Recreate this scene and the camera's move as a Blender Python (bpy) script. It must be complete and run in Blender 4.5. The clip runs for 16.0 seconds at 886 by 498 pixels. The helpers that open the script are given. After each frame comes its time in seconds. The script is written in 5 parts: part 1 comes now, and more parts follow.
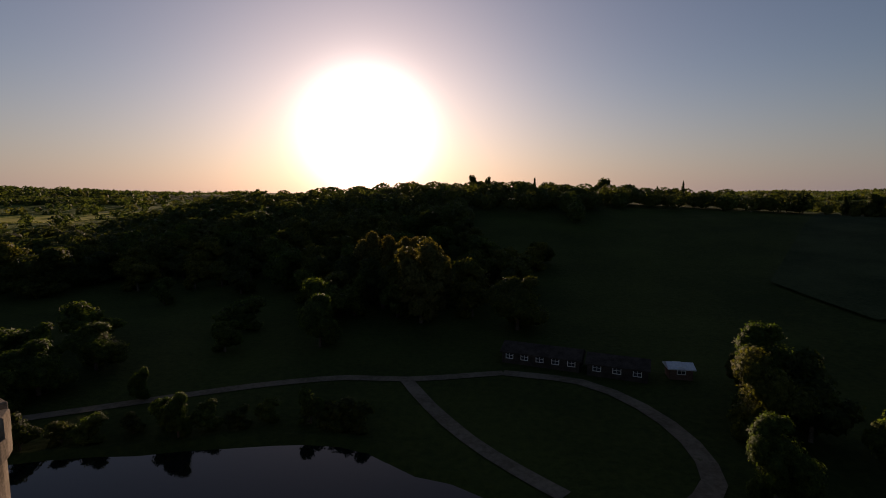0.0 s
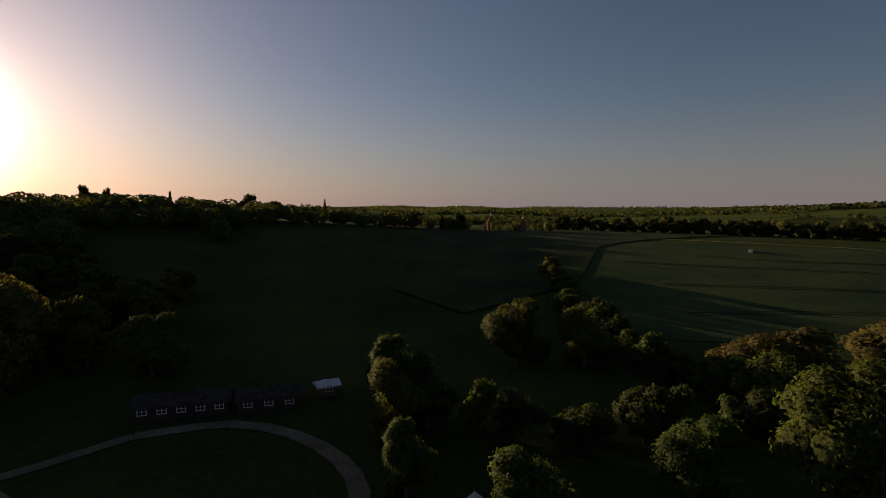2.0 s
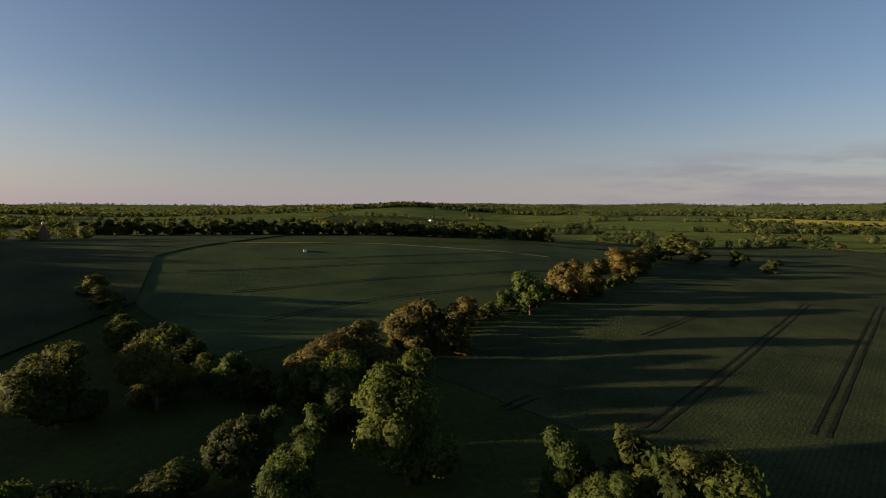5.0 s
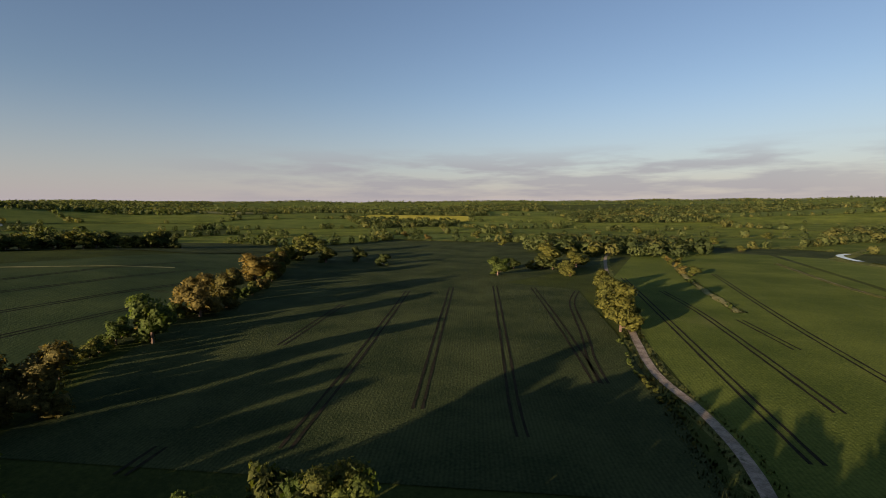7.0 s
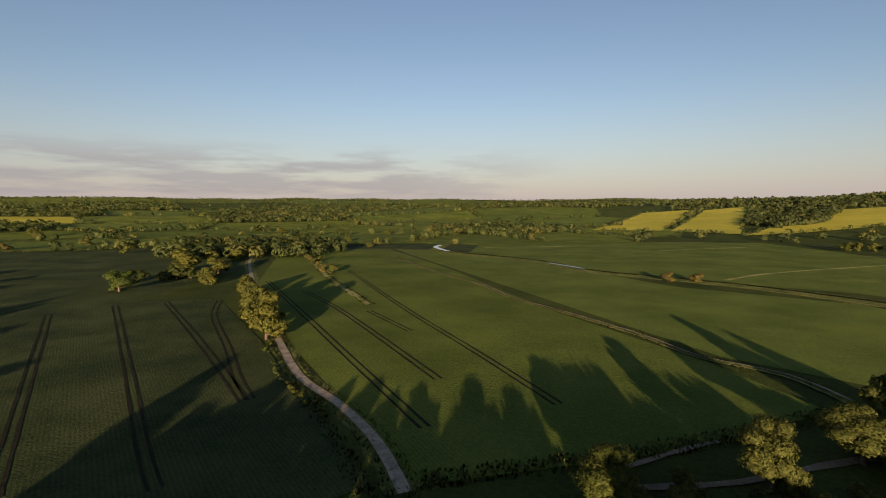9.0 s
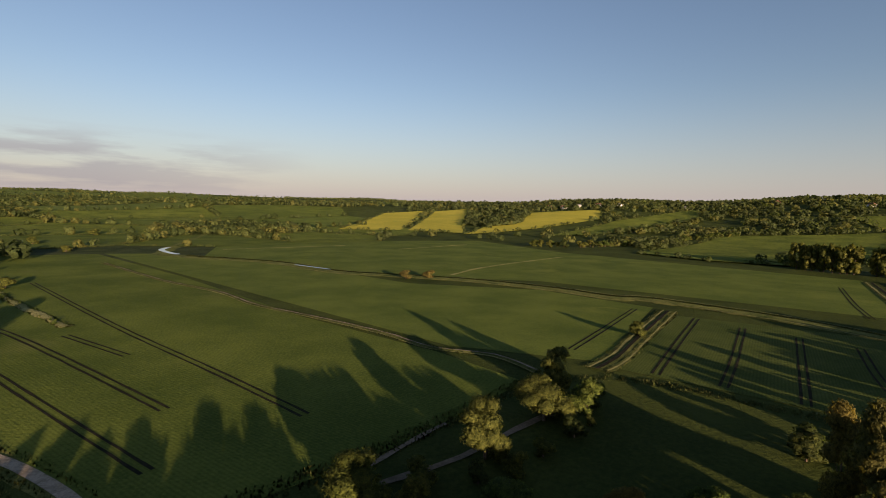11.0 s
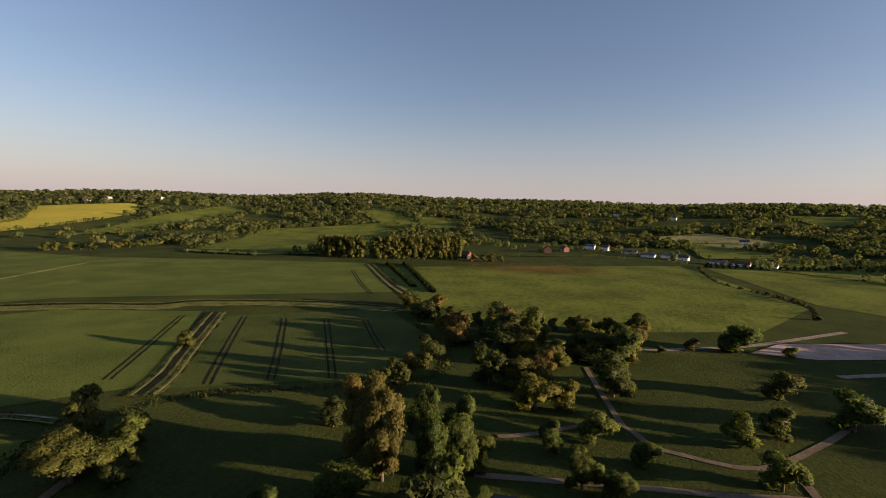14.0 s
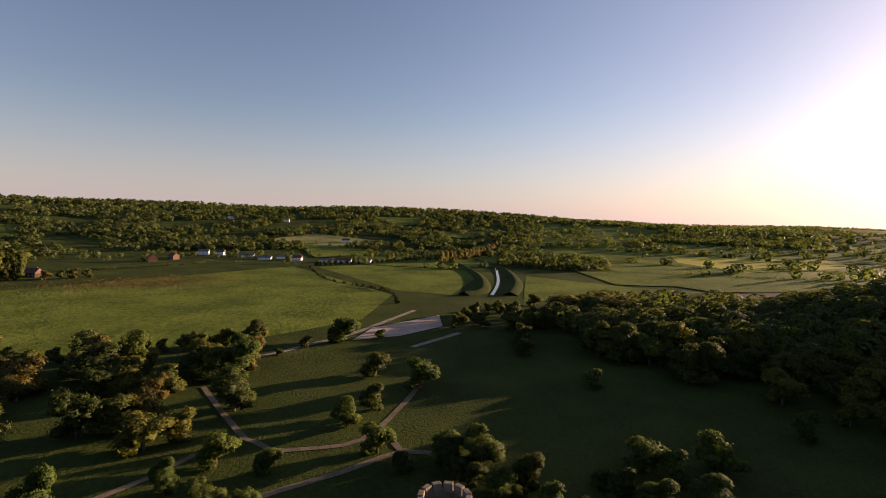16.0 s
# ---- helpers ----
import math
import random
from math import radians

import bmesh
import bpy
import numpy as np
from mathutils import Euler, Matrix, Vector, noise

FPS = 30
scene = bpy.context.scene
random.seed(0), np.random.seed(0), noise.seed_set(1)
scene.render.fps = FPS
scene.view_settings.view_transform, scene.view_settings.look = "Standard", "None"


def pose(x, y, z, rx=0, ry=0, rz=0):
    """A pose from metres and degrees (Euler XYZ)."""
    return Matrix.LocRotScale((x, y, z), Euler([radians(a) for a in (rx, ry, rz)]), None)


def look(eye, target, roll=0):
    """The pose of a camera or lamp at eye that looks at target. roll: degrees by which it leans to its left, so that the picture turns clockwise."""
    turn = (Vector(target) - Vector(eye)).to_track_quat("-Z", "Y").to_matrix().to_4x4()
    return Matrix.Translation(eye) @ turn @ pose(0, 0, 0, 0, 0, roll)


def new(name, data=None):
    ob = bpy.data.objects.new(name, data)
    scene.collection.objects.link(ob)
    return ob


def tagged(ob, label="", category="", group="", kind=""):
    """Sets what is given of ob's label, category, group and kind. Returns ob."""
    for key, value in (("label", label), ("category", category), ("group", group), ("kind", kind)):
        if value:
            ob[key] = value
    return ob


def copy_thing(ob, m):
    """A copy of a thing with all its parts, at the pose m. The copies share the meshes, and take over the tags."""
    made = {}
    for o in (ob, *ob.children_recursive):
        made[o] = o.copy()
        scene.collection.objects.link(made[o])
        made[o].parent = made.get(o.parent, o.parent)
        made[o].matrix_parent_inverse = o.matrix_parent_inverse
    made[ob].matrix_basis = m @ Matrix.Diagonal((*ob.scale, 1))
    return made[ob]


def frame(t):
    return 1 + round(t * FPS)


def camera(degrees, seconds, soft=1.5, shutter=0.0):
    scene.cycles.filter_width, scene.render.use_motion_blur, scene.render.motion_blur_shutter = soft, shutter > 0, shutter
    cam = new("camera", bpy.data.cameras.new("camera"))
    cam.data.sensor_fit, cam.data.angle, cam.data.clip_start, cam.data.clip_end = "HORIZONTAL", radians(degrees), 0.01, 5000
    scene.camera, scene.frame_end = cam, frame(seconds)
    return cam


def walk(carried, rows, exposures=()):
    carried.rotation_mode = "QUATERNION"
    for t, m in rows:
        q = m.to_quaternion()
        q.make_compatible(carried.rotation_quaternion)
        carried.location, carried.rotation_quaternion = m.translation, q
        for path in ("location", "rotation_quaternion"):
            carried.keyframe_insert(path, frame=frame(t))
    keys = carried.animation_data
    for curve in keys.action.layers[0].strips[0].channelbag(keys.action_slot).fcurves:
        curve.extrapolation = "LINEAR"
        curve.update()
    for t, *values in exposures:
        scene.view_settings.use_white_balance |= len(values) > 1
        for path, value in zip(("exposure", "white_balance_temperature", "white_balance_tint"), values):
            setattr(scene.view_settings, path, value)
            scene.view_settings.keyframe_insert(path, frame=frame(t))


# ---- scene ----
cam = camera(84.4, 16.0, soft=0.9)

# seconds, place, bearing, tilt, lean
PATH = [
    (0.0, -2.20, -2.30, 28.41, 0.01, -6.02, -0.08),
    (0.5, -2.08, -2.56, 29.29, 8.78, -5.62, 0.15),
    (1.0, -1.93, -2.75, 30.12, 18.98, -5.20, 0.29),
    (1.5, -1.65, -2.62, 30.75, 29.21, -4.78, 0.42),
    (2.0, -0.96, -1.56, 30.91, 39.49, -4.42, 0.49),
    (2.5, 0.28, 0.48, 30.59, 49.01, -4.11, 0.40),
    (3.0, 1.74, 2.82, 30.08, 57.46, -3.91, 0.15),
    (3.2, 2.02, 3.24, 30.18, 60.59, -3.91, 0.04),
    (5.3, 1.40, 2.26, 34.88, 93.60, -4.38, 0.43),
    (5.5, 1.37, 2.11, 35.36, 97.42, -4.44, 0.41),
    (6.0, 1.40, 1.63, 36.56, 108.02, -4.48, 0.29),
    (6.5, 1.39, 1.08, 37.72, 118.40, -4.57, 0.10),
    (7.0, 1.39, 0.56, 38.72, 129.08, -4.63, -0.18),
    (7.5, 1.40, 0.15, 39.53, 140.03, -4.70, -0.37),
    (8.0, 1.19, -0.28, 40.21, 150.85, -4.78, -0.28),
    (8.5, 0.77, -0.67, 40.86, 161.10, -4.83, -0.12),
    (9.0, 0.34, -0.95, 41.61, 168.99, -4.91, -0.00),
    (9.2, 0.22, -1.02, 41.87, 171.36, -4.91, 0.06),
    (11.3, -0.61, -1.22, 44.29, 202.58, -4.81, 1.59),
    (11.5, -0.67, -1.20, 44.63, 205.46, -4.88, 1.72),
    (12.0, -0.78, -0.94, 45.60, 212.64, -4.86, 1.77),
    (12.5, -0.92, -0.63, 46.40, 220.40, -4.78, 1.74),
    (13.0, -1.03, -0.36, 47.08, 229.32, -4.70, 1.76),
    (13.5, -1.11, -0.10, 47.70, 238.47, -4.52, 1.70),
    (14.0, -1.05, 0.16, 48.35, 247.81, -4.33, 1.70),
    (14.5, -0.75, 0.44, 49.02, 257.12, -4.06, 1.68),
    (15.0, -0.33, 0.79, 49.78, 266.74, -3.77, 1.59),
    (15.5, 0.17, 1.20, 50.59, 278.96, -3.45, 1.39),
    (16.0, 0.78, 1.61, 51.33, 290.61, -3.11, 1.17),
]


def stand(t, x, y, z, bearing, tilt, lean):
    b, e = radians(bearing), radians(tilt)
    way = Vector((math.sin(b) * math.cos(e), math.cos(b) * math.cos(e), math.sin(e)))
    return t, look((x, y, z), Vector((x, y, z)) + way * 10, lean)


walk(cam, [stand(*row) for row in PATH], exposures=[
    (0.0, 0.55, 6950, 30), (1.5, 0.5, 7000, 30), (2.5, 0.5, 7100, 30), (3.2, 0.74, 6900, 29), (5.3, 1.47, 6650, 26), (6.0, 1.6, 6650, 26), (7.0, 1.72, 6800, 25),
    (9.0, 1.72, 7200, 25), (12.5, 1.8, 7000, 29), (14.0, 1.85, 7000, 32), (16.0, 1.9, 7300, 35)])

# ---- light ----
SUN_BEARING, SUN_HEIGHT = -8.6, 7.1


def sky_world():
    world = bpy.data.worlds.new("world")
    scene.world = world
    world.use_nodes = True
    n, l = world.node_tree.nodes, world.node_tree.links
    n.clear()
    out, bg = n.new("ShaderNodeOutputWorld"), n.new("ShaderNodeBackground")
    sky = n.new("ShaderNodeTexSky")
    sky.sky_type, sky.sun_disc = "NISHITA", False
    sky.sun_elevation, sky.sun_rotation = radians(SUN_HEIGHT), radians(SUN_BEARING)
    sky.altitude, sky.air_density, sky.dust_density, sky.ozone_density = 50, 1.0, 0.5, 2.2
    bg.inputs["Strength"].default_value = 0.05
    where = n.new("ShaderNodeTexCoord").outputs["Generated"]

    def maths(op, a, b=None, clamp=False):
        m = n.new("ShaderNodeMath")
        m.operation, m.use_clamp = op, clamp
        for k, v in enumerate((a, b)):
            if v is None:
                continue
            if isinstance(v, (int, float)):
                m.inputs[k].default_value = v
            else:
                l.new(v, m.inputs[k])
        return m.outputs[0]

    def toward(bearing, height):
        d = n.new("ShaderNodeVectorMath")
        d.operation = "DOT_PRODUCT"
        b, e = radians(bearing), radians(height)
        d.inputs[1].default_value = (math.sin(b) * math.cos(e), math.cos(b) * math.cos(e), math.sin(e))
        l.new(where, d.inputs[0])
        return d.outputs["Value"]

    def blend(fac, a, b, mode="MIX"):
        m = n.new("ShaderNodeMix")
        m.data_type, m.blend_type = "RGBA", mode
        for v, s in ((fac, m.inputs[0]), (a, m.inputs[6]), (b, m.inputs[7])):
            if isinstance(v, (int, float)):
                s.default_value = v
            elif isinstance(v, tuple):
                s.default_value = (*v, 1)
            else:
                l.new(v, s)
        return m.outputs[2]

    up = toward(0, 90)
    facing = maths("MAXIMUM", toward(SUN_BEARING, SUN_HEIGHT), 0.0)
    # pale haze that lies over the horizon, warmer towards the sun
    low = maths("POWER", maths("SUBTRACT", 1.0, maths("MULTIPLY", maths("ABSOLUTE", up), 4.2), True), 1.8)
    warm = maths("POWER", facing, 5.0)
    haze = blend(warm, (2.55, 2.62, 2.95), (5.6, 4.5, 3.9))
    col = blend(maths("MULTIPLY", low, 0.85), sky.outputs["Color"], haze)
    # a bank of low cloud opposite the sun, and thin streaks
    m = n.new("ShaderNodeMapping")
    m.inputs["Scale"].default_value = (3.2, 3.2, 24.0)
    l.new(where, m.inputs["Vector"])
    t = n.new("ShaderNodeTexNoise")
    t.inputs["Scale"].default_value, t.inputs["Detail"].default_value, t.inputs["Roughness"].default_value = 1.7, 5, 0.55
    l.new(m.outputs["Vector"], t.inputs["Vector"])
    band = maths("MULTIPLY", maths("SUBTRACT", maths("MULTIPLY", up, 60), 0.6, True), maths("SUBTRACT", 1.0, maths("MULTIPLY", maths("SUBTRACT", up, 0.08), 22), True))
    side = maths("MULTIPLY", maths("SUBTRACT", toward(140, 0), 0.72), 5.0, True)
    puff = maths("MULTIPLY", maths("SUBTRACT", t.outputs["Fac"], 0.40), 6.0, True)
    col = blend(maths("MULTIPLY", maths("MULTIPLY", band, side), maths("MULTIPLY", puff, 0.62)), col, (1.95, 2.06, 2.25))
    # the bright glow round the sun
    glow = blend(1.0, blend(maths("POWER", facing, 300.0), (0, 0, 0), (56, 52, 46)), blend(1.0, blend(maths("POWER", facing, 24.0), (0, 0, 0), (3.5, 2.9, 2.7)), blend(maths("POWER", facing, 4.0), (0, 0, 0), (0.85, 0.72, 0.75)), "ADD"), "ADD")
    col = blend(1.0, col, glow, "ADD")
    l.new(col, bg.inputs["Color"])
    l.new(bg.outputs["Background"], out.inputs["Surface"])


sky_world()
sun = new("sun", bpy.data.lights.new("sun", "SUN"))
sun.data.energy, sun.data.angle, sun.data.color = 4.2, radians(0.6), (1.0, 0.78, 0.52)
b_, e_ = radians(SUN_BEARING), radians(SUN_HEIGHT)
sun.matrix_world = look(Vector((math.sin(b_) * math.cos(e_), math.cos(b_) * math.cos(e_), math.sin(e_))) * 900, (0, 0, 0))
tagged(sun, kind="structure")

# ---- materials ----


def ramp(nt, fac, stops):
    r = nt.nodes.new("ShaderNodeValToRGB")
    while len(r.color_ramp.elements) < len(stops):
        r.color_ramp.elements.new(0.5)
    for el, (p, c) in zip(r.color_ramp.elements, stops):
        el.position, el.color = p, (*c, 1)
    nt.links.new(fac, r.inputs["Fac"])
    return r.outputs["Color"]


def noise_of(nt, vec, scale, detail=4.0, rough=0.6, stretch=None):
    if stretch:
        m = nt.nodes.new("ShaderNodeMapping")
        m.inputs["Rotation"].default_value = (0, 0, radians(stretch[2]))
        m.vector_type = "TEXTURE"
        m.inputs["Scale"].default_value = (stretch[0], stretch[1], 1)
        nt.links.new(vec, m.inputs["Vector"])
        vec = m.outputs["Vector"]
    t = nt.nodes.new("ShaderNodeTexNoise")
    t.inputs["Scale"].default_value, t.inputs["Detail"].default_value, t.inputs["Roughness"].default_value = scale, detail, rough
    nt.links.new(vec, t.inputs["Vector"])
    return t.outputs["Fac"]


def mixed(nt, fac, a, b, mode="MIX"):
    m = nt.nodes.new("ShaderNodeMix")
    m.data_type, m.blend_type = "RGBA", mode
    for value, socket in ((fac, m.inputs["Factor"]), (a, m.inputs[6]), (b, m.inputs[7])):
        if isinstance(value, (int, float)):
            socket.default_value = value
        elif isinstance(value, tuple):
            socket.default_value = (*value, 1)
        else:
            nt.links.new(value, socket)
    return m.outputs[2]


def material(name, dark, light, scale=0.3, fine=3.0, rough=0.9, bump=0.4, bump_size=0.2, stretch=None, specular=0.02, patch=None, rows=None):
    """Two scales of variation between two colours, with relief; patch: (colour, size, amount) of a third one; rows: (turn, spacing, depth) of drilled rows."""
    m = bpy.data.materials.new(name)
    m.use_nodes = True
    nt = m.node_tree
    p = nt.nodes["Principled BSDF"]
    geo = nt.nodes.new("ShaderNodeNewGeometry").outputs["Position"]
    big, small = noise_of(nt, geo, scale), noise_of(nt, geo, fine, 6, 0.7, stretch)
    add = nt.nodes.new("ShaderNodeMath")
    add.operation = "ADD"
    nt.links.new(big, add.inputs[0]), nt.links.new(small, add.inputs[1])
    half = nt.nodes.new("ShaderNodeMath")
    half.operation = "MULTIPLY"
    half.inputs[1].default_value = 0.5
    nt.links.new(add.outputs[0], half.inputs[0])
    col = ramp(nt, half.outputs[0], [(0.41, dark), (0.59, light)])
    if patch:
        spots = ramp(nt, noise_of(nt, geo, patch[1], 5, 0.65), [(patch[2], (0, 0, 0)), (patch[2] + 0.12, (1, 1, 1))])
        col = mixed(nt, spots, col, patch[0])
    if rows:
        turned = nt.nodes.new("ShaderNodeMapping")
        turned.inputs["Rotation"].default_value = (0, 0, -radians(rows[0]))
        nt.links.new(geo, turned.inputs["Vector"])
        wave = nt.nodes.new("ShaderNodeTexWave")
        wave.inputs["Scale"].default_value, wave.inputs["Distortion"].default_value = 0.314 / rows[1], 1.2
        wave.inputs["Detail"].default_value, wave.inputs["Detail Scale"].default_value = 3.0, 3.0
        nt.links.new(turned.outputs["Vector"], wave.inputs["Vector"])
        col = mixed(nt, 1.0, col, ramp(nt, wave.outputs["Fac"], [(0.1, (1 - rows[2],) * 3), (0.7, (1 + rows[2] * 0.3,) * 3)]), "MULTIPLY")
    nt.links.new(col, p.inputs["Base Color"])
    p.inputs["Roughness"].default_value, p.inputs["Specular IOR Level"].default_value = rough, specular
    if bump:
        b = nt.nodes.new("ShaderNodeBump")
        b.inputs["Strength"].default_value, b.inputs["Distance"].default_value = bump, bump_size
        nt.links.new(small, b.inputs["Height"])
        nt.links.new(b.outputs["Normal"], p.inputs["Normal"])
    return m


def leaf_material(name, dark, light, glow):
    """Leaves: varied leaf by leaf and tree by tree, with painted shade between tufts, letting some light through."""
    m = bpy.data.materials.new(name)
    m.use_nodes = True
    nt = m.node_tree
    p = nt.nodes["Principled BSDF"]
    geo, info = nt.nodes.new("ShaderNodeNewGeometry"), nt.nodes.new("ShaderNodeObjectInfo")
    col = ramp(nt, geo.outputs["Random Per Island"], [(0.0, dark), (1.0, light)])
    tint = ramp(nt, info.outputs["Random"], [(0.0, (0.75, 0.82, 0.7)), (0.5, (1, 1, 1)), (1.0, (1.25, 1.12, 0.9))])
    col = mixed(nt, 1.0, col, tint, "MULTIPLY")
    # tone varies clump by clump; the dark gaps are shade put into the colour
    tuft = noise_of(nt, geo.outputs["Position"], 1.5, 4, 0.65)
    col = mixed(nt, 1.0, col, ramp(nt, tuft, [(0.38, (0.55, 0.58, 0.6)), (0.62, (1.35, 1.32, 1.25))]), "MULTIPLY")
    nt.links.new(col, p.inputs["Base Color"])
    relief = nt.nodes.new("ShaderNodeBump")
    relief.inputs["Strength"].default_value, relief.inputs["Distance"].default_value = 0.8, 0.5
    nt.links.new(tuft, relief.inputs["Height"])
    nt.links.new(relief.outputs["Normal"], p.inputs["Normal"])
    p.inputs["Roughness"].default_value, p.inputs["Specular IOR Level"].default_value = 0.7, 0.12
    tr = nt.nodes.new("ShaderNodeBsdfTranslucent")
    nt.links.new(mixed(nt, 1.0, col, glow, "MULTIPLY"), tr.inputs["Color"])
    mix = nt.nodes.new("ShaderNodeMixShader")
    mix.inputs[0].default_value = 0.45
    out = nt.nodes["Material Output"]
    nt.links.new(p.outputs[0], mix.inputs[1]), nt.links.new(tr.outputs[0], mix.inputs[2])
    nt.links.new(mix.outputs[0], out.inputs["Surface"])
    return m


GRASS = material("grass", (0.025, 0.038, 0.01), (0.05, 0.066, 0.016), 0.03, 0.9, bump=1.0, bump_size=0.6, patch=((0.085, 0.09, 0.03), 0.012, 0.62))
CROP = material("crop", (0.056, 0.086, 0.018), (0.1, 0.132, 0.028), 0.03, 1.4, bump=0.9, bump_size=0.4, patch=((0.116, 0.14, 0.03), 0.018, 0.6))
CROP_HILL = material("young_barley", (0.032, 0.054, 0.02), (0.06, 0.084, 0.029), 0.04, 1.5, bump=0.8, bump_size=0.4, rows=(63, 1.3, 0.15))
CROP_ROWS = material("drilled_wheat", (0.02, 0.033, 0.013), (0.052, 0.068, 0.026), 0.04, 1.7, bump=1.0, bump_size=0.5, rows=(47.6, 0.75, 0.15))
CROP_TURN = material("drilled_crop", (0.038, 0.06, 0.015), (0.072, 0.094, 0.024), 0.04, 1.7, bump=0.9, bump_size=0.4, rows=(127.7, 0.8, 0.13))
CROP_2 = material("dense_wheat", (0.05, 0.077, 0.015), (0.1, 0.13, 0.026), 0.025, 1.3, bump=0.9, bump_size=0.4, patch=((0.1, 0.118, 0.032), 0.015, 0.6), rows=(38.7, 0.8, 0.12))
MEADOW = material("meadow", (0.054, 0.08, 0.015), (0.128, 0.158, 0.028), 0.025, 0.3, bump=1.0, bump_size=1.1, patch=((0.08, 0.1, 0.024), 0.05, 0.58))
GOLD = material("pasture", (0.24, 0.24, 0.034), (0.34, 0.315, 0.05), 0.012, 0.25, bump=0.5, patch=((0.2, 0.225, 0.04), 0.008, 0.55))
PALE = material("stubble", (0.13, 0.14, 0.05), (0.26, 0.25, 0.1), 0.03, 0.5, bump=0.8, bump_size=0.5)
RUSH = material("rush", (0.15, 0.085, 0.034), (0.25, 0.135, 0.055), 0.1, 0.6, bump=0.8)
VERGE = material("verge", (0.048, 0.068, 0.018), (0.135, 0.145, 0.044), 0.1, 1.1, bump=1.0, bump_size=0.6)
SOIL = material("soil", (0.012, 0.013, 0.008), (0.028, 0.025, 0.016), 0.3, 2.0)
CHALK = material("chalk_track", (0.16, 0.135, 0.1), (0.3, 0.26, 0.2), 0.4, 2.5, patch=((0.09, 0.09, 0.05), 0.5, 0.58))
SAND = material("sand", (0.1, 0.08, 0.055), (0.18, 0.145, 0.105), 0.2, 1.5, patch=((0.07, 0.07, 0.03), 0.4, 0.62))
ARENA = material("arena_sand", (0.3, 0.215, 0.17), (0.46, 0.35, 0.28), 0.1, 1.5)
TILLED = material("tilled", (0.13, 0.095, 0.06), (0.2, 0.15, 0.1), 0.1, 1.0)
BARK = material("bark", (0.05, 0.035, 0.025), (0.13, 0.1, 0.075), 1.0, 8.0, bump=0.7, bump_size=0.05)
STONE = material("stone", (0.11, 0.092, 0.07), (0.24, 0.2, 0.155), 0.6, 6.0, bump=0.6, bump_size=0.04)
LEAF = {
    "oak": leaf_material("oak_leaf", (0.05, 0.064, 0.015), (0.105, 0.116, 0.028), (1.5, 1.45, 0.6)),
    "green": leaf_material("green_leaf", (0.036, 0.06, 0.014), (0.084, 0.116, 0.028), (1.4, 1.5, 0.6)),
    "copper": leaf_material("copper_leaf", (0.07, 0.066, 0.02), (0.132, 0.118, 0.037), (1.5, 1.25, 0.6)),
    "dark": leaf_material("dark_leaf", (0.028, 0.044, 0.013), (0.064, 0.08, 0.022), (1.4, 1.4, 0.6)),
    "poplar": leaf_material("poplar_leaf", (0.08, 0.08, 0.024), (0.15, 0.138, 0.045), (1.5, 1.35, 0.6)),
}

# far leaves: greyer, paler and less varied, with haze put into their colour
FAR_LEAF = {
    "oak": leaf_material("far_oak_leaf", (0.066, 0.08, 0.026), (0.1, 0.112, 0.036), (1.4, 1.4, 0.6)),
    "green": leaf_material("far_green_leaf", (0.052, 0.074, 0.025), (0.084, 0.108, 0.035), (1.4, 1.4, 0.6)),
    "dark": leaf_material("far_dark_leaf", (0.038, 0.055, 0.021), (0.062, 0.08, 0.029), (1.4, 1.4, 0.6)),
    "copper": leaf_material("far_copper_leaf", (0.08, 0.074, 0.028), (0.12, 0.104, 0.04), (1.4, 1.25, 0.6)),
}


def water_material():
    m = bpy.data.materials.new("water")
    m.use_nodes = True
    nt = m.node_tree
    p = nt.nodes["Principled BSDF"]
    p.inputs["Base Color"].default_value = (0.005, 0.007, 0.006, 1)
    p.inputs["Roughness"].default_value, p.inputs["IOR"].default_value = 0.04, 1.33
    geo = nt.nodes.new("ShaderNodeNewGeometry").outputs["Position"]
    b = nt.nodes.new("ShaderNodeBump")
    b.inputs["Strength"].default_value, b.inputs["Distance"].default_value = 0.08, 0.05
    nt.links.new(noise_of(nt, geo, 1.2, 3), b.inputs["Height"])
    nt.links.new(b.outputs["Normal"], p.inputs["Normal"])
    return m


WATER = water_material()

# ---- land ----
def bell(a, b, v):
    """Smooth step from 0 at a to 1 at b."""
    u = np.clip((v - a) / (b - a), 0, 1)
    return u * u * (3 - 2 * u)


# bearing clockwise from the first view, near hill, its foot and brow, middle hill, far ridge
BEARING = [-120, -48, -38, -30, -22, -12, 0, 12, 25, 40, 60, 80, 95, 108, 120, 240]
NEAR_H = [0, 0, 3, 10, 19, 25, 28, 26.5, 22.5, 17.5, 16, 14.5, 10, 3, 0, 0]
FOOT = [200, 180, 150, 130, 120, 115, 110, 100, 95, 90, 85, 95, 120, 150, 160, 160]
BROW = [420, 400, 380, 360, 350, 350, 350, 345, 340, 320, 300, 310, 320, 330, 330, 330]
BEARING_2 = [-120, -100, -80, -65, -50, -30, 0, 50, 70, 84, 95, 110, 140, 170, 185, 195, 205, 220, 240]
MID_H = [84, 88, 88, 78, 56, 30, 28, 22, 32, 50, 36, 28, 24, 36, 44, 54, 64, 74, 84]
FAR_H = [112, 110, 102, 84, 68, 60, 60, 62, 76, 92, 96, 98, 96, 100, 96, 94, 96, 104, 112]


